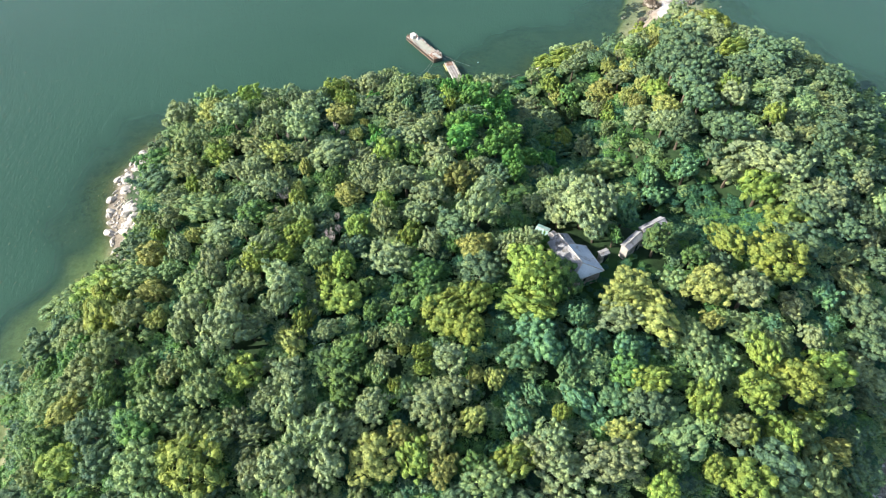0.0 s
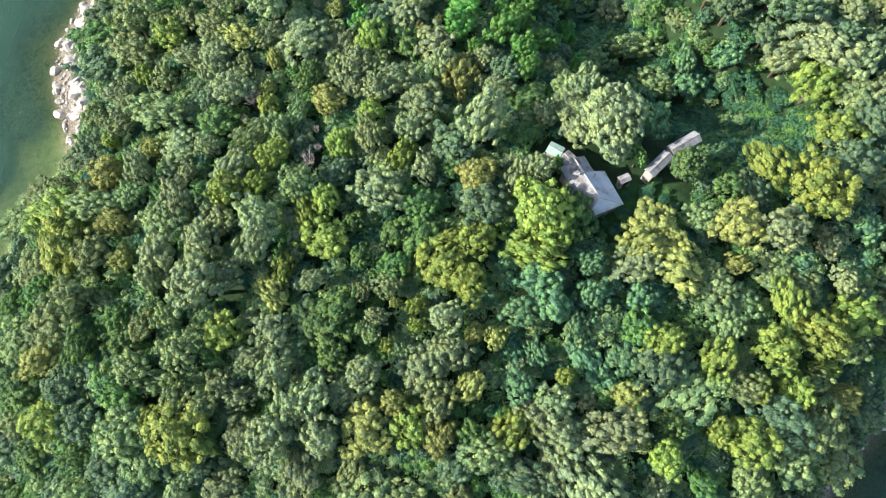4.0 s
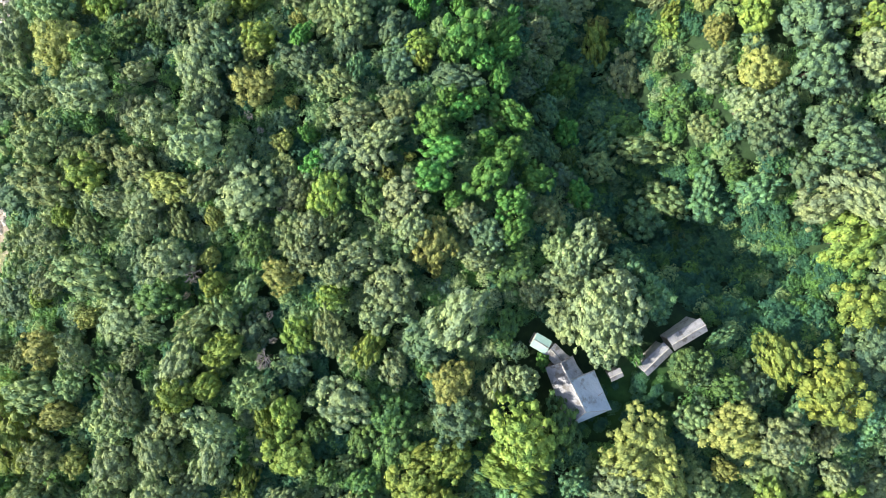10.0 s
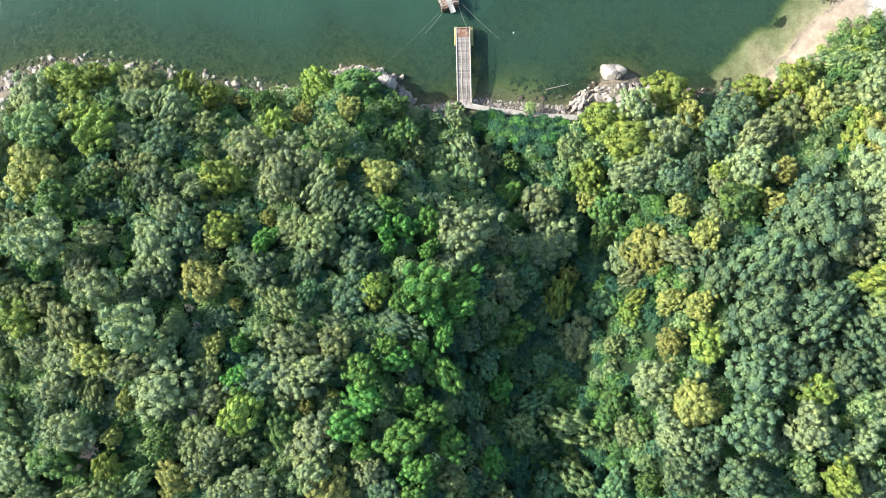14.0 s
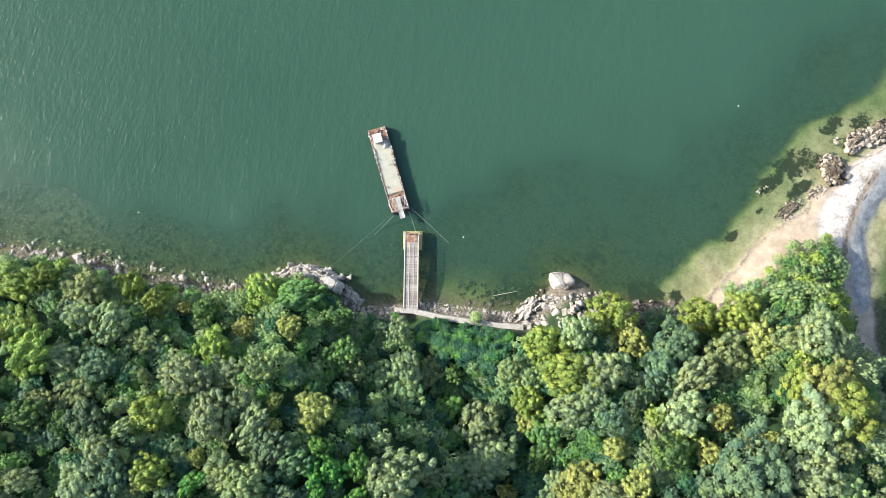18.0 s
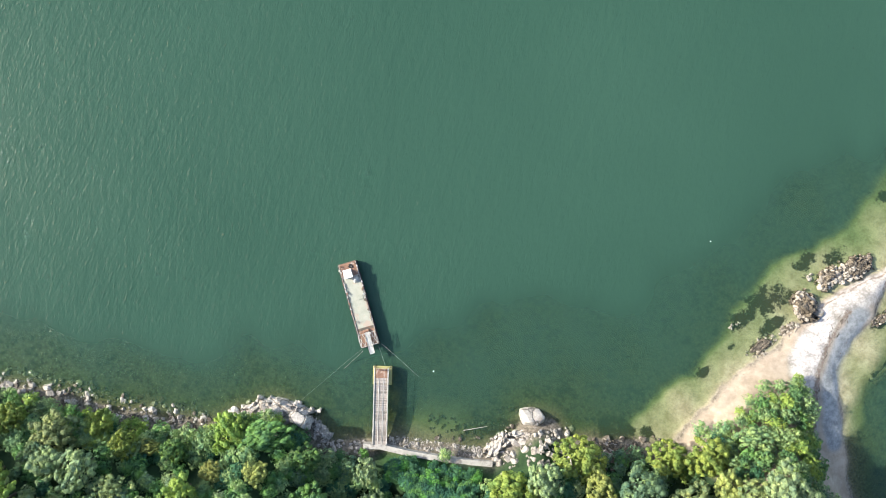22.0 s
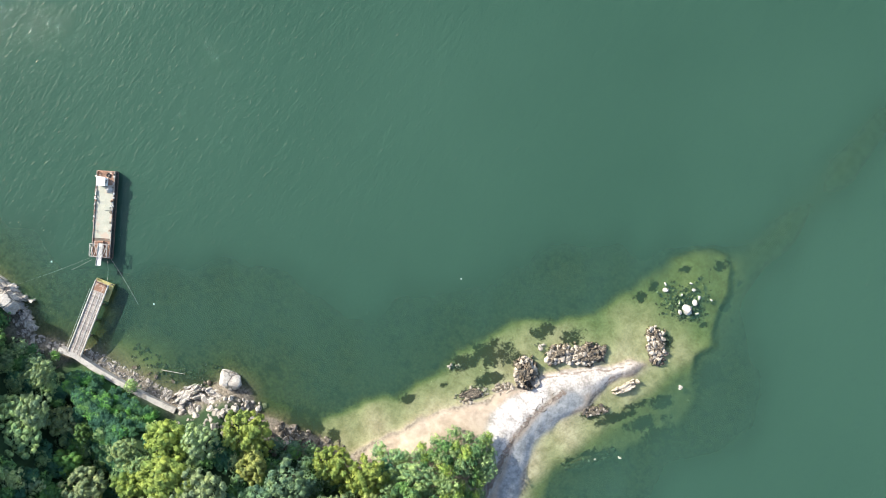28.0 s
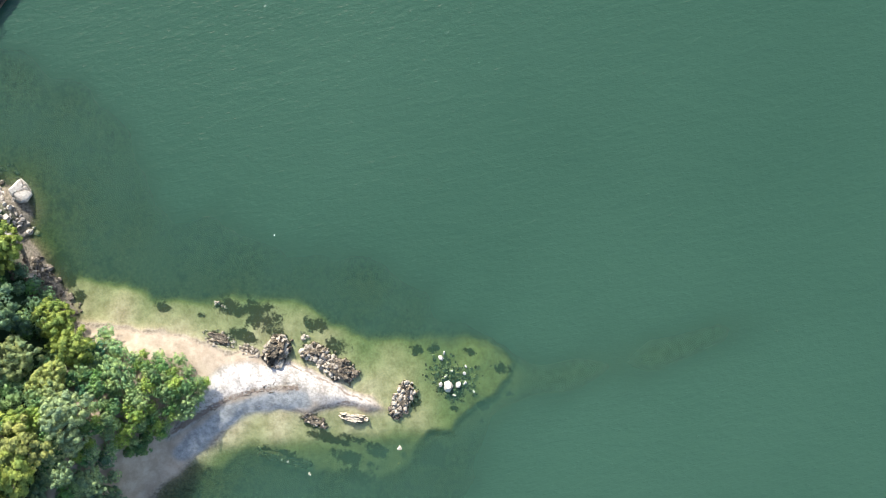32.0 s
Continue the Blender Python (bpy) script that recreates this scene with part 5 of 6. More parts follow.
strewn(PALE_SET, [(-8, 159), (-5, 156.6), (-1, 155.6), (4, 157.3)], 70, -1.8, 1.2, 0.3, 0.9, "pale shore rock beside the jetty", "rocks by the jetty")
strewn(PALE_SET, [(7, 160.0), (13, 161.2), (20, 162.5), (26.5, 163.8)], 330, -1.2, 0.6, 0.14, 0.42, "small pale rubble stone below the path", "rubble below the path")
strewn(PALE_SET, [(27, 163), (30, 166), (35, 168), (41, 170.5)], 130, -3, 3, 0.3, 1.2, "pinkish-grey broken rock round the big boulder", "rocks round the boulder")
strewn(DARK_SET, [(44, 170.5), (48, 171.5), (52, 173.5), (57, 175.5)], 60, -3, 1.8, 0.3, 1.1, "grey rock under the trees at the beach end", "beach end rocks")
strewn(DARK_SET, [(14, 164.5), (21, 166.0), (26, 168.5), (30, 173)], 130, -2.0, 2.2, 0.2, 0.75, "brown weedy rock in the shallows by the boulder", "brown shallows rocks")


def cluster(x, y, rx, ry, turn, count, small, large, meshes, label, group, squash=0.7, floor=-1.2):
    c, s = math.cos(radians(turn)), math.sin(radians(turn))
    for _ in range(count):
        a, k = rng.uniform(0, 6.28), math.sqrt(rng.random())
        u, v = rx * k * math.cos(a), ry * k * math.sin(a)
        rock(meshes, x + c * u - s * v, y + s * u + c * v, small * (large / small) ** (rng.random() ** 1.8), label, group, squash, 0.25, floor)


for x, y, r in [(91.0, 236.9, 0.97), (85.5, 237.6, 0.65), (90.0, 235.9, 0.54), (91.1, 239.1, 0.65), (91.1, 240.4, 0.54), (88.9, 237.3, 0.43), (88.3, 241.5, 0.43), (84.3, 236.3, 0.32), (84.5, 238.4, 0.43), (88.2, 238.7, 0.43), (93.2, 241.5, 0.43), (92.8, 237.8, 0.43), (91.8, 241.1, 0.32), (86.7, 235.9, 0.32), (89.4, 240.8, 0.43)]:
    rock(WHITE_SET, x, y, r * 1.15, "whitened rounded boulder of the outermost reef", "outer reef boulders", 1.2, 0.1, -0.35, True)
for x, y, r in [(91.0, 199.8, 0.32), (93.5, 202.6, 0.32), (94.3, 203.2, 0.36), (95.2, 204.0, 0.46), (96.5, 205.2, 0.4), (98.6, 207.3, 0.46), (99.0, 224.9, 0.54), (102.0, 223.9, 0.32)]:
    rock(CREAM_SET, x, y, r * 1.2, "cream rock standing dry on a drowned ledge", "drowned line rocks", 1.0, 0.1, -0.35, True)
cluster(89.6, 238.4, 4.6, 3.4, 60, 60, 0.16, 0.5, CREAM_SET, "cream rock of the outermost reef", "outer reef rocks", 1.0, -0.4)
cluster(89.6, 238.4, 6.0, 4.6, 60, 70, 0.16, 0.5, DARK_SET, "dark rock of the outermost reef", "outer reef rocks", 0.6, -0.5)
cluster(74.6, 208.6, 3.2, 2.1, 140, 108, 0.25, 0.9, CREAM_SET, "cream cracked block at the beach's end", "beach reef rocks", 1.2, 0.5)
cluster(69.1, 199.0, 3.4, 1.6, 55, 70, 0.18, 0.5, CREAM_SET, "cream block on the low reef off the beach", "beach reef rocks", 0.9, -0.2)
cluster(72.9, 203.6, 2.2, 1.0, 55, 40, 0.18, 0.5, CREAM_SET, "cream block at the sand's edge", "beach reef rocks", 0.9, -0.1)
cluster(77.1, 215.3, 2.5, 1.8, 60, 99, 0.22, 0.84, CREAM_SET, "cream jagged block of the reef beside the spit", "spit reef rocks", 1.1, 0.3)
cluster(80.2, 217.4, 4.1, 1.6, 38, 108, 0.22, 0.84, CREAM_SET, "cream jagged block of the reef beside the spit", "spit reef rocks", 1.1, 0.3)
cluster(81.6, 219.4, 3.2, 1.8, 38, 70, 0.22, 0.7, DARK_SET, "dark weedy rock of the reef beside the spit", "spit reef rocks", 1.0, 0.1)
cluster(90.0, 228.6, 3.4, 1.7, 135, 108, 0.22, 0.78, CREAM_SET, "cream block of the reef beyond the spit", "reef beyond the spit", 1.1, 0.2)
cluster(91.8, 227.2, 2.6, 1.4, 125, 50, 0.22, 0.65, DARK_SET, "dark weedy rock beyond the spit", "reef beyond the spit", 1.0, 0.0)
cluster(89.4, 211.4, 2.6, 1.2, 50, 36, 0.2, 0.55, DARK_SET, "dark weedy rock on the spit's lee side", "lee rocks", 1.0, -0.2)
cluster(89.2, 211.2, 2.0, 0.8, 50, 14, 0.2, 0.5, CREAM_SET, "cream rock on the spit's lee side", "lee rocks", 1.0, 0.0)
cluster(63.1, 201.3, 1.3, 0.6, 40, 12, 0.22, 0.5, CREAM_SET, "small rock standing out of the shallows", "low shallows rocks", 1.0, -0.2)
cluster(73.4, 214.4, 0.9, 0.7, 40, 9, 0.25, 0.55, CREAM_SET, "small rock standing out of the shallows", "low shallows rocks", 1.0, -0.2)
cluster(94.8, 203.6, 4.6, 0.6, 58, 26, 0.16, 0.4, DARK_SET, "brown rock in a drowned line", "drowned line rocks", 0.8, -0.4)
cluster(48.0, 171.6, 1.6, 1.4, 0, 16, 0.5, 1.2, PALE_SET, "grey split rock at the beach end", "beach end rocks")


def joined_rubble(name, entries, label):
    sets = [STONE, DARK_STONE, WHITE_STONE, CREAM_STONE]
    verts, faces, slots, count = [], [], [], 0
    for me, m in entries:
        co = np.array([(m @ v.co)[:] for v in me.vertices])
        verts.append(co)
        faces += [[j + count for j in p.vertices] for p in me.polygons]
        slots += [sets.index(me.materials[0])] * len(me.polygons)
        count += len(co)
    me = bpy.data.meshes.new(name)
    me.from_pydata(np.concatenate(verts).tolist(), [], faces)
    for mat in sets:
        me.materials.append(mat)
    me.polygons.foreach_set("material_index", slots)
    return tagged(new(name, me), label, "rubble", kind="stuff")


joined_rubble("shore_rubble", RUBBLE, "loose pale and dark rubble stones along the shore")

# ---- bushes on the spit ----
SHRUB = [(60.2, 173.6), (62.8, 178.2), (64.8, 181.9), (67.8, 187.5), (69.7, 191.3), (72.5, 194.5), (75.4, 196.0), (77.9, 194.3), (79.5, 191.9), (81.7, 187.8), (82.7, 183.8), (84.5, 181.0), (71.9, 162.8), (61.5, 170.2)]
tries = [(rng.uniform(57, 88), rng.uniform(170, 198)) for _ in range(2600)]
tx, ty = np.array([p[0] for p in tries]), np.array([p[1] for p in tries])
deep = inland(tx, ty, SHRUB)
scrub = []
for n, (x, y) in enumerate(tries):
    r = rng.uniform(1.1, 2.3)
    if deep[n] > 0.15 * r and free(x, y, r, 0.42):
        note(x, y, r)
        scrub.append((rng.choice(["lime", "round", "mid", "mid", "dark"]), x, y, r, 0.5 + 0.08 * min(deep[n], 5)))
joined_wood("scrub", scrub, "bright green coastal scrub at the root of the spit", "scrub")


# ---- the moored barge ----
def spare_tyre(x, y, z):
    bm = bmesh.new()
    for k in range(12):
        a, b = k * 6.2832 / 12, (k + 1) * 6.2832 / 12
        rod(bm, (x + 0.3 * math.cos(a), y + 0.3 * math.sin(a), z), (x + 0.3 * math.cos(b), y + 0.3 * math.sin(b), z), 0.1, None, 6)
    return bm


def barge():
    length, width = 16.4, 3.5
    turn = math.atan2(175.75 - 189.25, -1.15 + 10.45)  # bow to stern towards the jetty
    root = thing("barge", Matrix.Translation((-5.8, 182.5, 0)) @ Matrix.Rotation(turn, 4, "Z"), "long rusty barge with a pale green deck, moored off the jetty", "barge")
    hull = part("hull", boxed(length, width, 1.5, pose(0, 0, 0.45), 0.12), HULL, root, "grimy rust-stained hull")
    part("deck", boxed(length * 0.62, width - 0.5, 0.06, pose(-0.6, 0, 1.23), 0.01), DECK, root, "pale green worn deck plating")
    part("bow_deck", boxed(2.6, width - 0.3, 0.06, pose(-length / 2 + 1.4, 0, 1.235), 0.01), RUST, root, "rusted bow plating")
    part("stern_deck", boxed(3.1, width - 0.3, 0.06, pose(length / 2 - 1.65, 0, 1.235), 0.01), RUST, root, "rusted stern plating")
    for side in (-1, 1):
        part("gunwale", boxed(length - 0.3, 0.16, 0.22, pose(0, side * (width / 2 - 0.1), 1.3), 0.03), GUNWALE, root, "chipped grey gunwale with rust stains")
        for i in range(26):
            x = -length / 2 + 0.5 + i * (length - 1) / 25
            bm = bmesh.new()
            ring = 10
            for k in range(ring):
                a, b = k * 6.2832 / ring, (k + 1) * 6.2832 / ring
                rod(bm, (x + 0.22 * math.cos(a), side * (width / 2 + 0.09), 0.95 + 0.22 * math.sin(a)), (x + 0.22 * math.cos(b), side * (width / 2 + 0.09), 0.95 + 0.22 * math.sin(b)), 0.085, None, 5)
            part("fender_tyre", bm, RUBBER, hull, "old tyre hung as a fender")
        for x in (-7.6, -2.5, 3.0, 7.4):
            bm = rodded((x, side * (width / 2 - 0.32), 1.2), (x, side * (width / 2 - 0.32), 1.75), 0.11, 0.11, 8)
            rod(bm, (x - 0.25, side * (width / 2 - 0.32), 1.6), (x + 0.25, side * (width / 2 - 0.32), 1.6), 0.06)
            part("bollard", bm, RUST, root)
    cabin = part("cabin", boxed(1.45, 1.4, 1.2, pose(-length / 2 + 2.15, -0.25, 1.85), 0.04), WHITE_PAINT, root, "small white cabin")
    part("cabin_roof", boxed(1.65, 1.6, 0.08, pose(-length / 2 + 2.15, -0.25, 2.5, 0, 3, 0), 0.02), WHITE_PAINT, cabin)
    part("cabin_door", boxed(0.05, 0.6, 1.05, pose(-length / 2 + 2.9, -0.2, 1.8), 0.01), GREY_STEEL, cabin)
    part("cabin_window", boxed(0.6, 0.04, 0.4, pose(-length / 2 + 2.15, 0.47, 2.05)), DARK_GLASS, cabin)
    # lattice gantry with the boarding ramp at the stern
    for side in (-1, 1):
        for x in (5.6, 7.9):
            part("gantry_post", rodded((x, side * 1.6, 1.2), (x, side * 1.6, 2.3), 0.07), PALE_RAIL, root)
        part("gantry_beam", rodded((5.6, side * 1.6, 2.3), (7.9, side * 1.6, 2.3), 0.06), PALE_RAIL, root)
    for x in (5.6, 7.9):
        part("gantry_crossbeam", rodded((x, -1.6, 2.3), (x, 1.6, 2.3), 0.06), PALE_RAIL, root)
    for i in range(4):
        y0, y1 = -1.6 + i * 0.8, -0.8 + i * 0.8
        part("gantry_brace", rodded((5.6, y0, 2.3), (7.9, y1, 2.3), 0.04), PALE_RAIL, root)
        part("gantry_brace", rodded((7.9, y0, 2.3), (5.6, y1, 2.3), 0.04), PALE_RAIL, root)
    ramp = part("boarding_ramp", boxed(4.2, 0.95, 0.12, pose(7.5, 0.05, 1.75, 0, -5, 0), 0.02), GREY_STEEL, root, "narrow grey steel boarding ramp")
    for side in (-0.45, 0.45):
        part("ramp_kerb", boxed(4.2, 0.06, 0.12, pose(7.5, 0.05 + side, 1.86, 0, -5, 0)), PALE_RAIL, ramp)
    part("deck_winch", rodded((5.2, -0.5, 1.5), (5.2, 0.5, 1.5), 0.28, 0.28, 10), RUST, root, "rusted mooring winch")
    tarp = bmesh.new()
    bmesh.ops.create_cone(tarp, cap_ends=True, segments=5, radius1=0.75, radius2=0.12, depth=0.8, matrix=pose(-length / 2 + 3.6, 0.75, 1.62, 0, 0, 20))
    part("covered_heap", tarp, GREY_STEEL, root, "grey tarpaulin heap by the cabin")
    part("spare_tyre", spare_tyre(-length / 2 + 0.9, 0.5, 1.36), RUBBER, root)
    for i in range(34):
        side = rng.choice((-1, 1))
        x = rng.uniform(-length / 2 + 0.4, length / 2 - 0.4)
        part("deck_clutter", boxed(rng.uniform(0.2, 0.5), rng.uniform(0.15, 0.35), rng.uniform(0.1, 0.4), pose(x, side * (width / 2 - rng.uniform(0.0, 0.35)), 1.42, rng.uniform(-8, 8), 0, rng.uniform(0, 90)), 0.02), rng.choice((RUST, GREY_STEEL, HULL, PALE_RAIL)), root)
    part("hatch", boxed(0.9, 0.9, 0.12, pose(-1.2, 0.7, 1.31), 0.03), DECK, root)
    part("bow_rail", rodded((-length / 2 + 0.3, -1.4, 1.9), (-length / 2 + 0.3, 1.4, 1.9), 0.04), RUST, root)
    for y in (-1.4, 0, 1.4):
        part("bow_post", rodded((-length / 2 + 0.3, y, 1.2), (-length / 2 + 0.3, y, 1.95), 0.045), RUST, root)
    return root


barge()


def line_between(name, a, b, sag, r, label):
    bm = bmesh.new()
    a, b = Vector(a), Vector(b)
    last = a
    for i in range(1, 11):
        k = i / 10
        p = a.lerp(b, k) - Vector((0, 0, sag * 4 * k * (1 - k)))
        rod(bm, last, p, r, r, 5)
        last = p
    return tagged(part(name, bm, ROPE), label, "rope", "mooring ropes")


line_between("mooring_rope", (0.6, 176.9, 1.5), (9.3, 172.9, 0.02), 0.3, 0.03, "taut mooring rope running from the barge into the water")
line_between("mooring_rope", (-2.6, 174.7, 1.5), (-10.8, 161.2, 1.2), 0.9, 0.014, "long sagging mooring rope from the barge to the shore rocks")
line_between("mooring_rope", (-2.2, 174.5, 1.5), (-4.6, 170.0, 0.02), 0.2, 0.03, "mooring rope from the barge into the water")
line_between("mooring_rope", (0.3, 176.2, 1.5), (3.0, 172.6, 1.5), 0.3, 0.03, "short mooring rope from the barge to the jetty head")


# ---- the jetty ----
def jetty():
    foot, head = Vector((6.3, 158.9)), Vector((2.1, 172.6))
    way = head - foot
    length, turn = way.length, math.atan2(way.y, way.x)
    root = thing("jetty", Matrix.Translation((foot.x, foot.y, 0)) @ Matrix.Rotation(turn, 4, "Z"), "narrow weathered timber jetty with pale side rails", "jetty")
    deck_z = 1.75
    plank = boxed(0.17, 2.3, 0.07, Matrix(), 0.012)
    me = bpy.data.meshes.new("plank")
    plank.to_mesh(me)
    plank.free()
    me.materials.append(PLANK)
    n = int(length / 0.195)
    for i in range(n):
        share("plank", me, root, pose(0.1 + i * 0.195, rng.uniform(-0.02, 0.02), deck_z + rng.uniform(-0.01, 0.01), rng.uniform(-0.6, 0.6), 0, rng.uniform(-0.8, 0.8)))
    for side in (-1, 1):
        part("side_beam", boxed(length, 0.2, 0.34, pose(length / 2, side * 1.27, deck_z + 0.02), 0.02), PALE_RAIL, root, "pale concrete side beam")
        part("handrail", rodded((0, side * 1.27, deck_z + 1.0), (length - 1.6, side * 1.27, deck_z + 1.0), 0.035), PALE_RAIL, root)
        for i in range(10):
            x = 0.2 + i * (length - 2.0) / 9
            part("rail_post", rodded((x, side * 1.27, deck_z), (x, side * 1.27, deck_z + 1.0), 0.035), PALE_RAIL, root)
        for i in range(5):
            x = 0.6 + i * (length - 1.4) / 4
            part("pile", rodded((x, side * 1.0, -3.2), (x, side * 1.0, deck_z - 0.1), 0.17, 0.15, 8), HULL, root)
    for y in (-0.42, 0.42):
        part("runner_board", boxed(length - 2.4, 0.16, 0.05, pose(length / 2 - 1.0, y, deck_z + 0.065)), PALE_RAIL, root, "worn runner board along the planks")
    part("head_plate", boxed(1.7, 2.1, 0.06, pose(length - 1.0, 0, deck_z + 0.07), 0.01), RUST, root, "rusted steel plate at the head")
    for y in (-0.8, -0.3, 0.3, 0.8):
        part("head_bollard", rodded((length - 0.3, y, deck_z), (length - 0.3, y, deck_z + 0.5), 0.09, 0.09, 8), RUST, root)
    landing = part("landing_platform", boxed(3.5, 3.6, 0.3, pose(length - 1.5, -0.15, 0.95), 0.05), YELLOW_DECK, root, "mossy yellow landing platform below the head")
    for y in (-1.6, 1.3):
        part("fender_pile", rodded((length + 0.1, y, -3), (length + 0.1, y, 1.5), 0.14, 0.13, 8), HULL, landing)
    return root


jetty()


def ribbon(name, line, wide, thick, mat, label, category, kind=""):
    """A path of even thickness along a line of x, y, z."""
    bm = bmesh.new()
    rows = []
    for i, p in enumerate(line):
        a, b = Vector(line[max(i - 1, 0)]), Vector(line[min(i + 1, len(line) - 1)])
        side = Vector((-(b - a).y, (b - a).x, 0)).normalized() * wide / 2
        p = Vector(p)
        rows.append([bm.verts.new(p + side), bm.verts.new(p - side), bm.verts.new(p - side - Vector((0, 0, thick))), bm.verts.new(p + side - Vector((0, 0, thick)))])
    for r, s in zip(rows, rows[1:]):
        for k in range(4):
            bm.faces.new((r[k], s[k], s[(k + 1) % 4], r[(k + 1) % 4]))
    bm.faces.new(rows[0][::-1])
    bm.faces.new(rows[-1])
    bmesh.ops.recalc_face_normals(bm, faces=bm.faces)
    return tagged(part(name, bm, mat), label, category, kind=kind)


ribbon("path", [(3.5, 157.6, 1.7), (6.5, 158.6, 1.8), (12, 159.1, 1.8), (17, 159.9, 1.8), (22.5, 160.9, 1.7), (27.5, 162.1, 1.6)], 1.0, 1.7, CONCRETE, "narrow concrete shore path on a low retaining wall", "path", "structure")
rod_log = rodded((20.5, 166.0, 0.15), (24.5, 168.2, 0.3), 0.09, 0.05, 6)
tagged(part("driftwood_log", rod_log, DRIFTWOOD), "bleached driftwood trunk in the shallows", "driftwood")
for i in range(110):
    x, y, nx, ny = along(WRACK, 0.04, 1)
    off, stray = rng.gauss(0, 0.45), rng.random() < 0.3
    x, y = (x + nx * off, y + ny * off) if not stray else (x + nx * rng.uniform(0.3, 3.2), y + ny * rng.uniform(0.3, 3.2))
    turn = math.atan2(-nx, ny) + rng.gauss(0, 0.9 if stray else 0.35)
    long, base, thick = rng.uniform(0.12, 0.55), height(x, y) + 0.03, rng.uniform(0.02, 0.055)
    rod_log = rodded((x - math.cos(turn) * long, y - math.sin(turn) * long, base), (x + math.cos(turn) * long, y + math.sin(turn) * long, base + rng.uniform(0, 0.12)), thick, thick * 0.6, 5)
    tagged(part("driftwood_log", rod_log, BARK if i % 3 else DRIFTWOOD), "driftwood stick washed up on the spit's white sand" if i % 3 == 0 else "dark wet driftwood stick washed up on the spit", "driftwood", "driftwood on the spit")
for x, y, wide in ((11.6, 174.8, 0.16), (53.8, 214.9, 0.13)):
    bm = bmesh.new()
    bmesh.ops.create_icosphere(bm, subdivisions=2, radius=wide)
    tagged(part("buoy", bm, WHITE_PAINT), "small white float on the water", "buoy", "floats").matrix_basis = pose(x, y, 0.08)


# ---- the old house ----
def roof_face(bm, corners, thick=0.12):
    top = [bm.verts.new(c) for c in corners]
    low = [bm.verts.new(Vector(c) - Vector((0, 0, thick))) for c in corners]
    n = len(corners)
    bm.faces.new(top)
    bm.faces.new(low[::-1])
    for i in range(n):
        bm.faces.new((top[i], low[i], low[(i + 1) % n], top[(i + 1) % n]))
    bmesh.ops.recalc_face_normals(bm, faces=bm.faces)


def ribs(parent, a, b, c, d, count, mat, name="roof_rib"):
    """Raised rows down a slope: a-b the top edge, d-c the eave."""
    a, b, c, d = (Vector(v) for v in (a, b, c, d))
    for i in range(count):
        k = (i + 0.5) / count
        p, q = a.lerp(b, k), d.lerp(c, k)
        bm = rodded(p + Vector((0, 0, 0.02)), q + Vector((0, 0, 0.02)), 0.03, None, 4)
        part(name, bm, mat, parent)


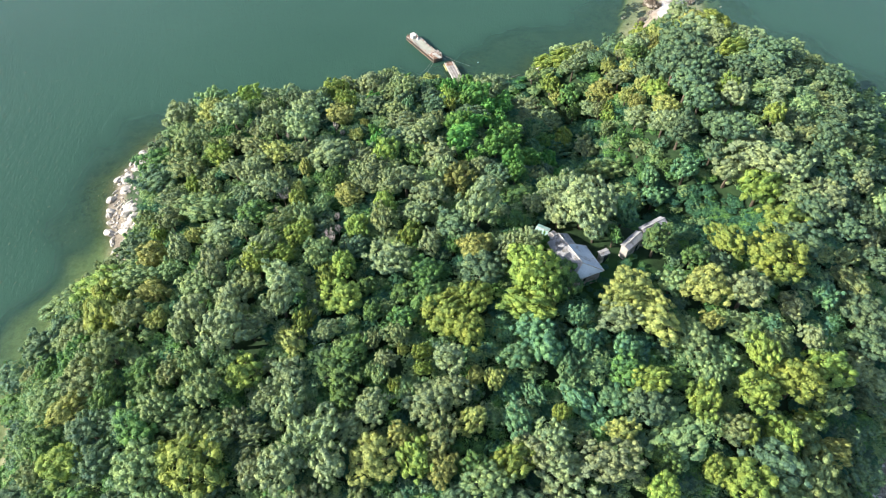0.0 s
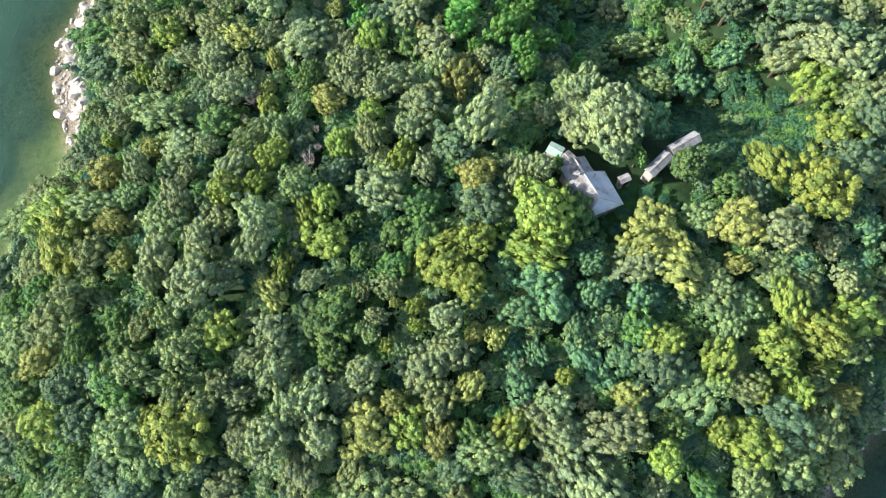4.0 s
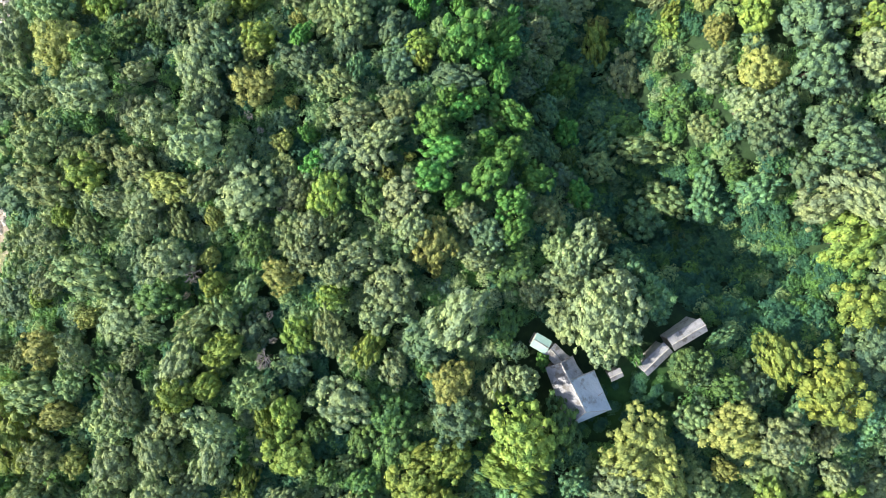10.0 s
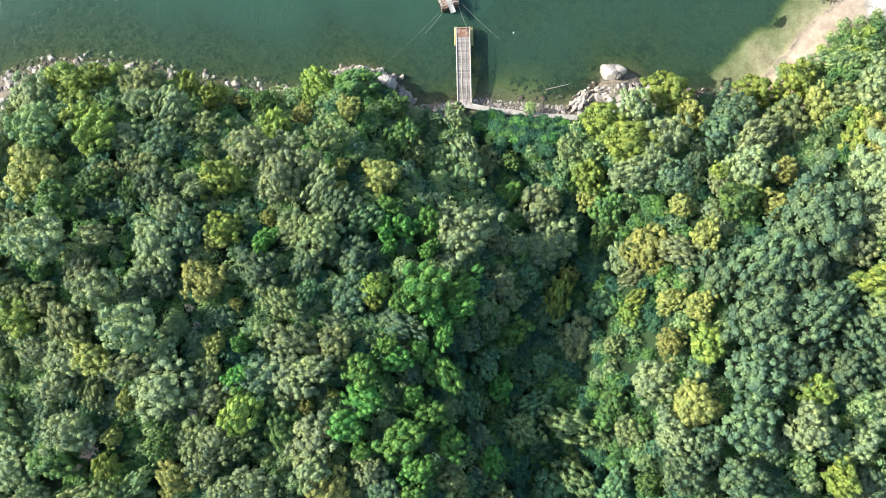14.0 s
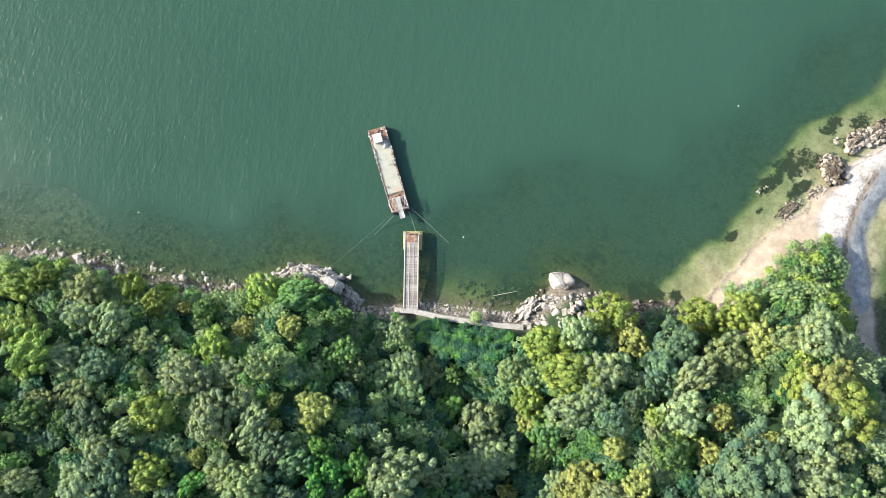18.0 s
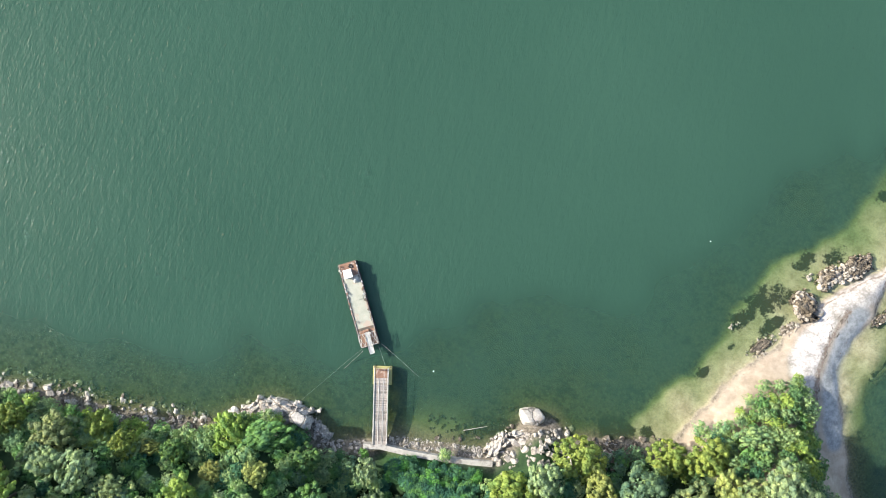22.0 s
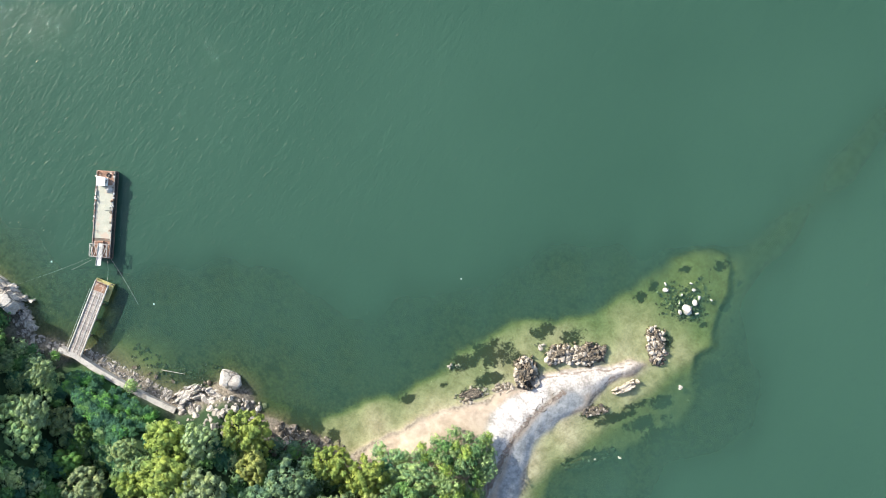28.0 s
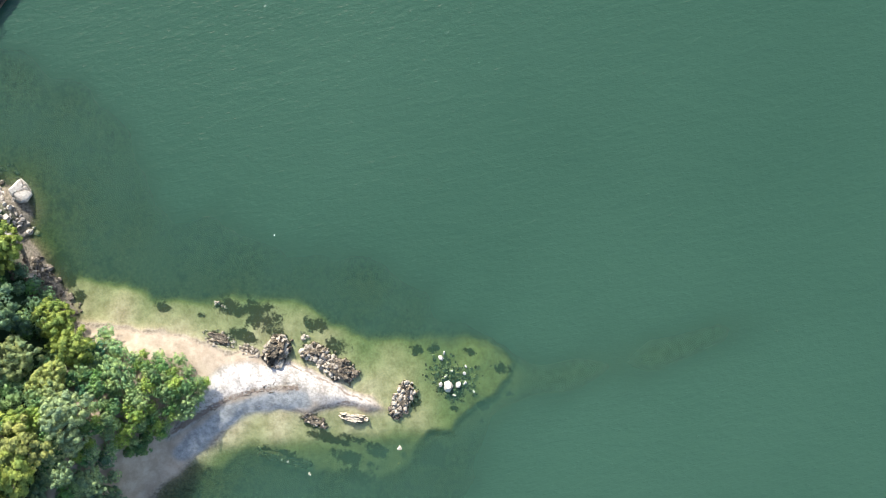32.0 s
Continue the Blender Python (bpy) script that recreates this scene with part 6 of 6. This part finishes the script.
def house():
    root = thing("house", Matrix.Translation((24, 71.5, 0)), "old abandoned house with a grey hipped roof among the trees", "house")

    def local(x, y, z):
        return Vector((x - 24, y - 71.5, z))

    n_end, s_end = local(21.5, 76.3, 30.5), local(25.0, 69.3, 30.5)
    ne, se, sw, nw = local(25.3, 78.0, 28.5), local(29.2, 69.1, 28.4), local(22.9, 66.5, 28.4), local(18.9, 75.0, 28.5)
    mid_top, mid_low = n_end.lerp(s_end, 0.36), ne.lerp(se, 0.36)
    ne, nw = n_end.lerp(ne, 0.5), n_end.lerp(nw, 0.75)
    walls = bmesh.new()
    ring = [c.lerp((ne + se + sw + nw) / 4, 0.10) for c in (ne, se, sw, nw)]
    base = height(24, 71) - 0.6
    low = [walls.verts.new((c.x, c.y, base)) for c in ring]
    high = [walls.verts.new((c.x, c.y, c.z - 0.1)) for c in ring]
    for i in range(4):
        walls.faces.new((low[i], low[(i + 1) % 4], high[(i + 1) % 4], high[i]))
    walls.faces.new(high)
    wall = part("wall", walls, WALL, root, "stained limewashed wall")
    for name, at, size in (("door", ring[0].lerp(ring[1], 0.5), (0.08, 1.0, 2.0)), ("window", ring[0].lerp(ring[1], 0.22), (0.08, 0.9, 0.9)), ("window", ring[0].lerp(ring[1], 0.78), (0.08, 0.9, 0.9)), ("window", ring[1].lerp(ring[2], 0.5), (0.9, 0.08, 0.9))):
        ang = math.atan2(ring[1].y - ring[0].y, ring[1].x - ring[0].x) + math.pi / 2
        part(name, boxed(*size, Matrix.Translation((at.x, at.y, base + (1.6 if name == "door" else 2.4))) @ Matrix.Rotation(ang, 4, "Z")), DARK_GLASS, wall)
    bm = bmesh.new()
    roof_face(bm, [mid_top + Vector((0, 0, 0.12)), s_end + Vector((0, 0, 0.12)), se + Vector((0, 0, 0.12)), mid_low + Vector((0, 0, 0.12))])
    east = part("roof_slope", bm, ROOF_SHEET, root, "pale corrugated sheet roof slope")
    ribs(east, mid_top + Vector((0, 0, 0.12)), s_end + Vector((0, 0, 0.12)), se + Vector((0, 0, 0.12)), mid_low + Vector((0, 0, 0.12)), 30, ROOF_SHEET, "roof_rib")
    bm = bmesh.new()
    roof_face(bm, [n_end, mid_top, mid_top.lerp(mid_low, 0.5), ne])
    north = part("roof_slope", bm, ROOF_TILE, root, "old grey tiled slope")
    ribs(north, n_end, mid_top, mid_top.lerp(mid_low, 0.5), ne, 12, ROOF_TILE)
    bm = bmesh.new()
    roof_face(bm, [s_end, n_end, nw, sw])
    west = part("roof_slope", bm, ROOF_TILE, root, "old grey tiled slope")
    ribs(west, s_end, n_end, nw, sw, 26, ROOF_TILE)
    bm = bmesh.new()
    roof_face(bm, [s_end, sw, se])
    south = part("roof_hip", bm, ROOF_SHEET, root, "pale sheet hip end")
    part("ridge_cap", rodded(n_end, s_end + (s_end - n_end) * 0.02, 0.14, None, 8), CONCRETE, root, "mortared ridge cap")
    for c in (se, sw):
        part("hip_cap", rodded(s_end, c, 0.10, None, 6), CONCRETE, root)
    part("verge_cap", rodded(mid_top + Vector((0, 0, 0.1)), mid_low + Vector((0, 0, 0.1)), 0.10, None, 6), CONCRETE, root)
    bm = rodded((2.0, -0.9, 29.3), (3.9, 0.2, 28.9), 0.07, 0.04, 5)
    rod(bm, (2.9, -0.4, 29.15), (3.2, -1.0, 29.0), 0.04, 0.02, 5)
    part("fallen_branch", bm, DRIFTWOOD, root, "dead branch lying on the roof")


house()


def lean_to(name, line, wide, z, rise, mat, label, category):
    """A narrow building under a low gable roof along a line of two points."""
    (ax, ay), (bx, by) = line
    turn, length = math.atan2(by - ay, bx - ax), math.dist(*line)
    cx, cy = (ax + bx) / 2, (ay + by) / 2
    ground_z = min(height(ax, ay), height(bx, by), height(cx, cy)) - 0.3
    root = thing(name, Matrix.Translation((cx, cy, 0)) @ Matrix.Rotation(turn, 4, "Z"), label, category)
    wall = part("wall", boxed(length - 0.4, wide - 0.5, z - ground_z, pose(0, 0, (z + ground_z) / 2 - 0.06)), WALL, root)
    part("door", boxed(0.9, 0.08, 1.9, pose(length * 0.2, -(wide - 0.5) / 2 - 0.01, ground_z + 1.4)), DARK_GLASS, wall)
    top_a, top_b = Vector((-length / 2, 0, z + rise)), Vector((length / 2, 0, z + rise))
    for side in (-1, 1):
        low_a, low_b = Vector((-length / 2, side * wide / 2, z)), Vector((length / 2, side * wide / 2, z))
        bm = bmesh.new()
        roof_face(bm, [top_a, top_b, low_b, low_a])
        slope = part("roof_slope", bm, mat, root)
        ribs(slope, top_a, top_b, low_b, low_a, int(length / 0.3), mat)
    part("ridge_cap", rodded(top_a, top_b, 0.09, None, 6), CONCRETE, root)
    return root


lean_to("shed", [(33.9, 74.6), (37.6, 78.1)], 2.0, 28.2, 0.5, ROOF_TILE, "long low outbuilding with a bluish-grey tiled roof", "shed")
lean_to("shed", [(37.9, 78.5), (42.8, 81.4)], 2.2, 28.3, 0.6, ROOF_TILE, "outbuilding end with a pale grey gable roof", "shed")
lean_to("shed", [(29.2, 73.6), (31.0, 74.4)], 1.4, 27.6, 0.2, ROOF_TILE, "small grey-roofed privy by the courtyard", "shed")
lean_to("shed", [(17.9, 79.4), (20.1, 78.1)], 2.2, 28.6, 0.3, GREEN_SHEET, "side wing under pale green roof sheets", "shed")
lean_to("shed", [(20.3, 78.0), (22.3, 75.9)], 2.3, 28.5, 0.3, ROOF_TILE, "side wing under a blue-grey tiled roof", "shed")
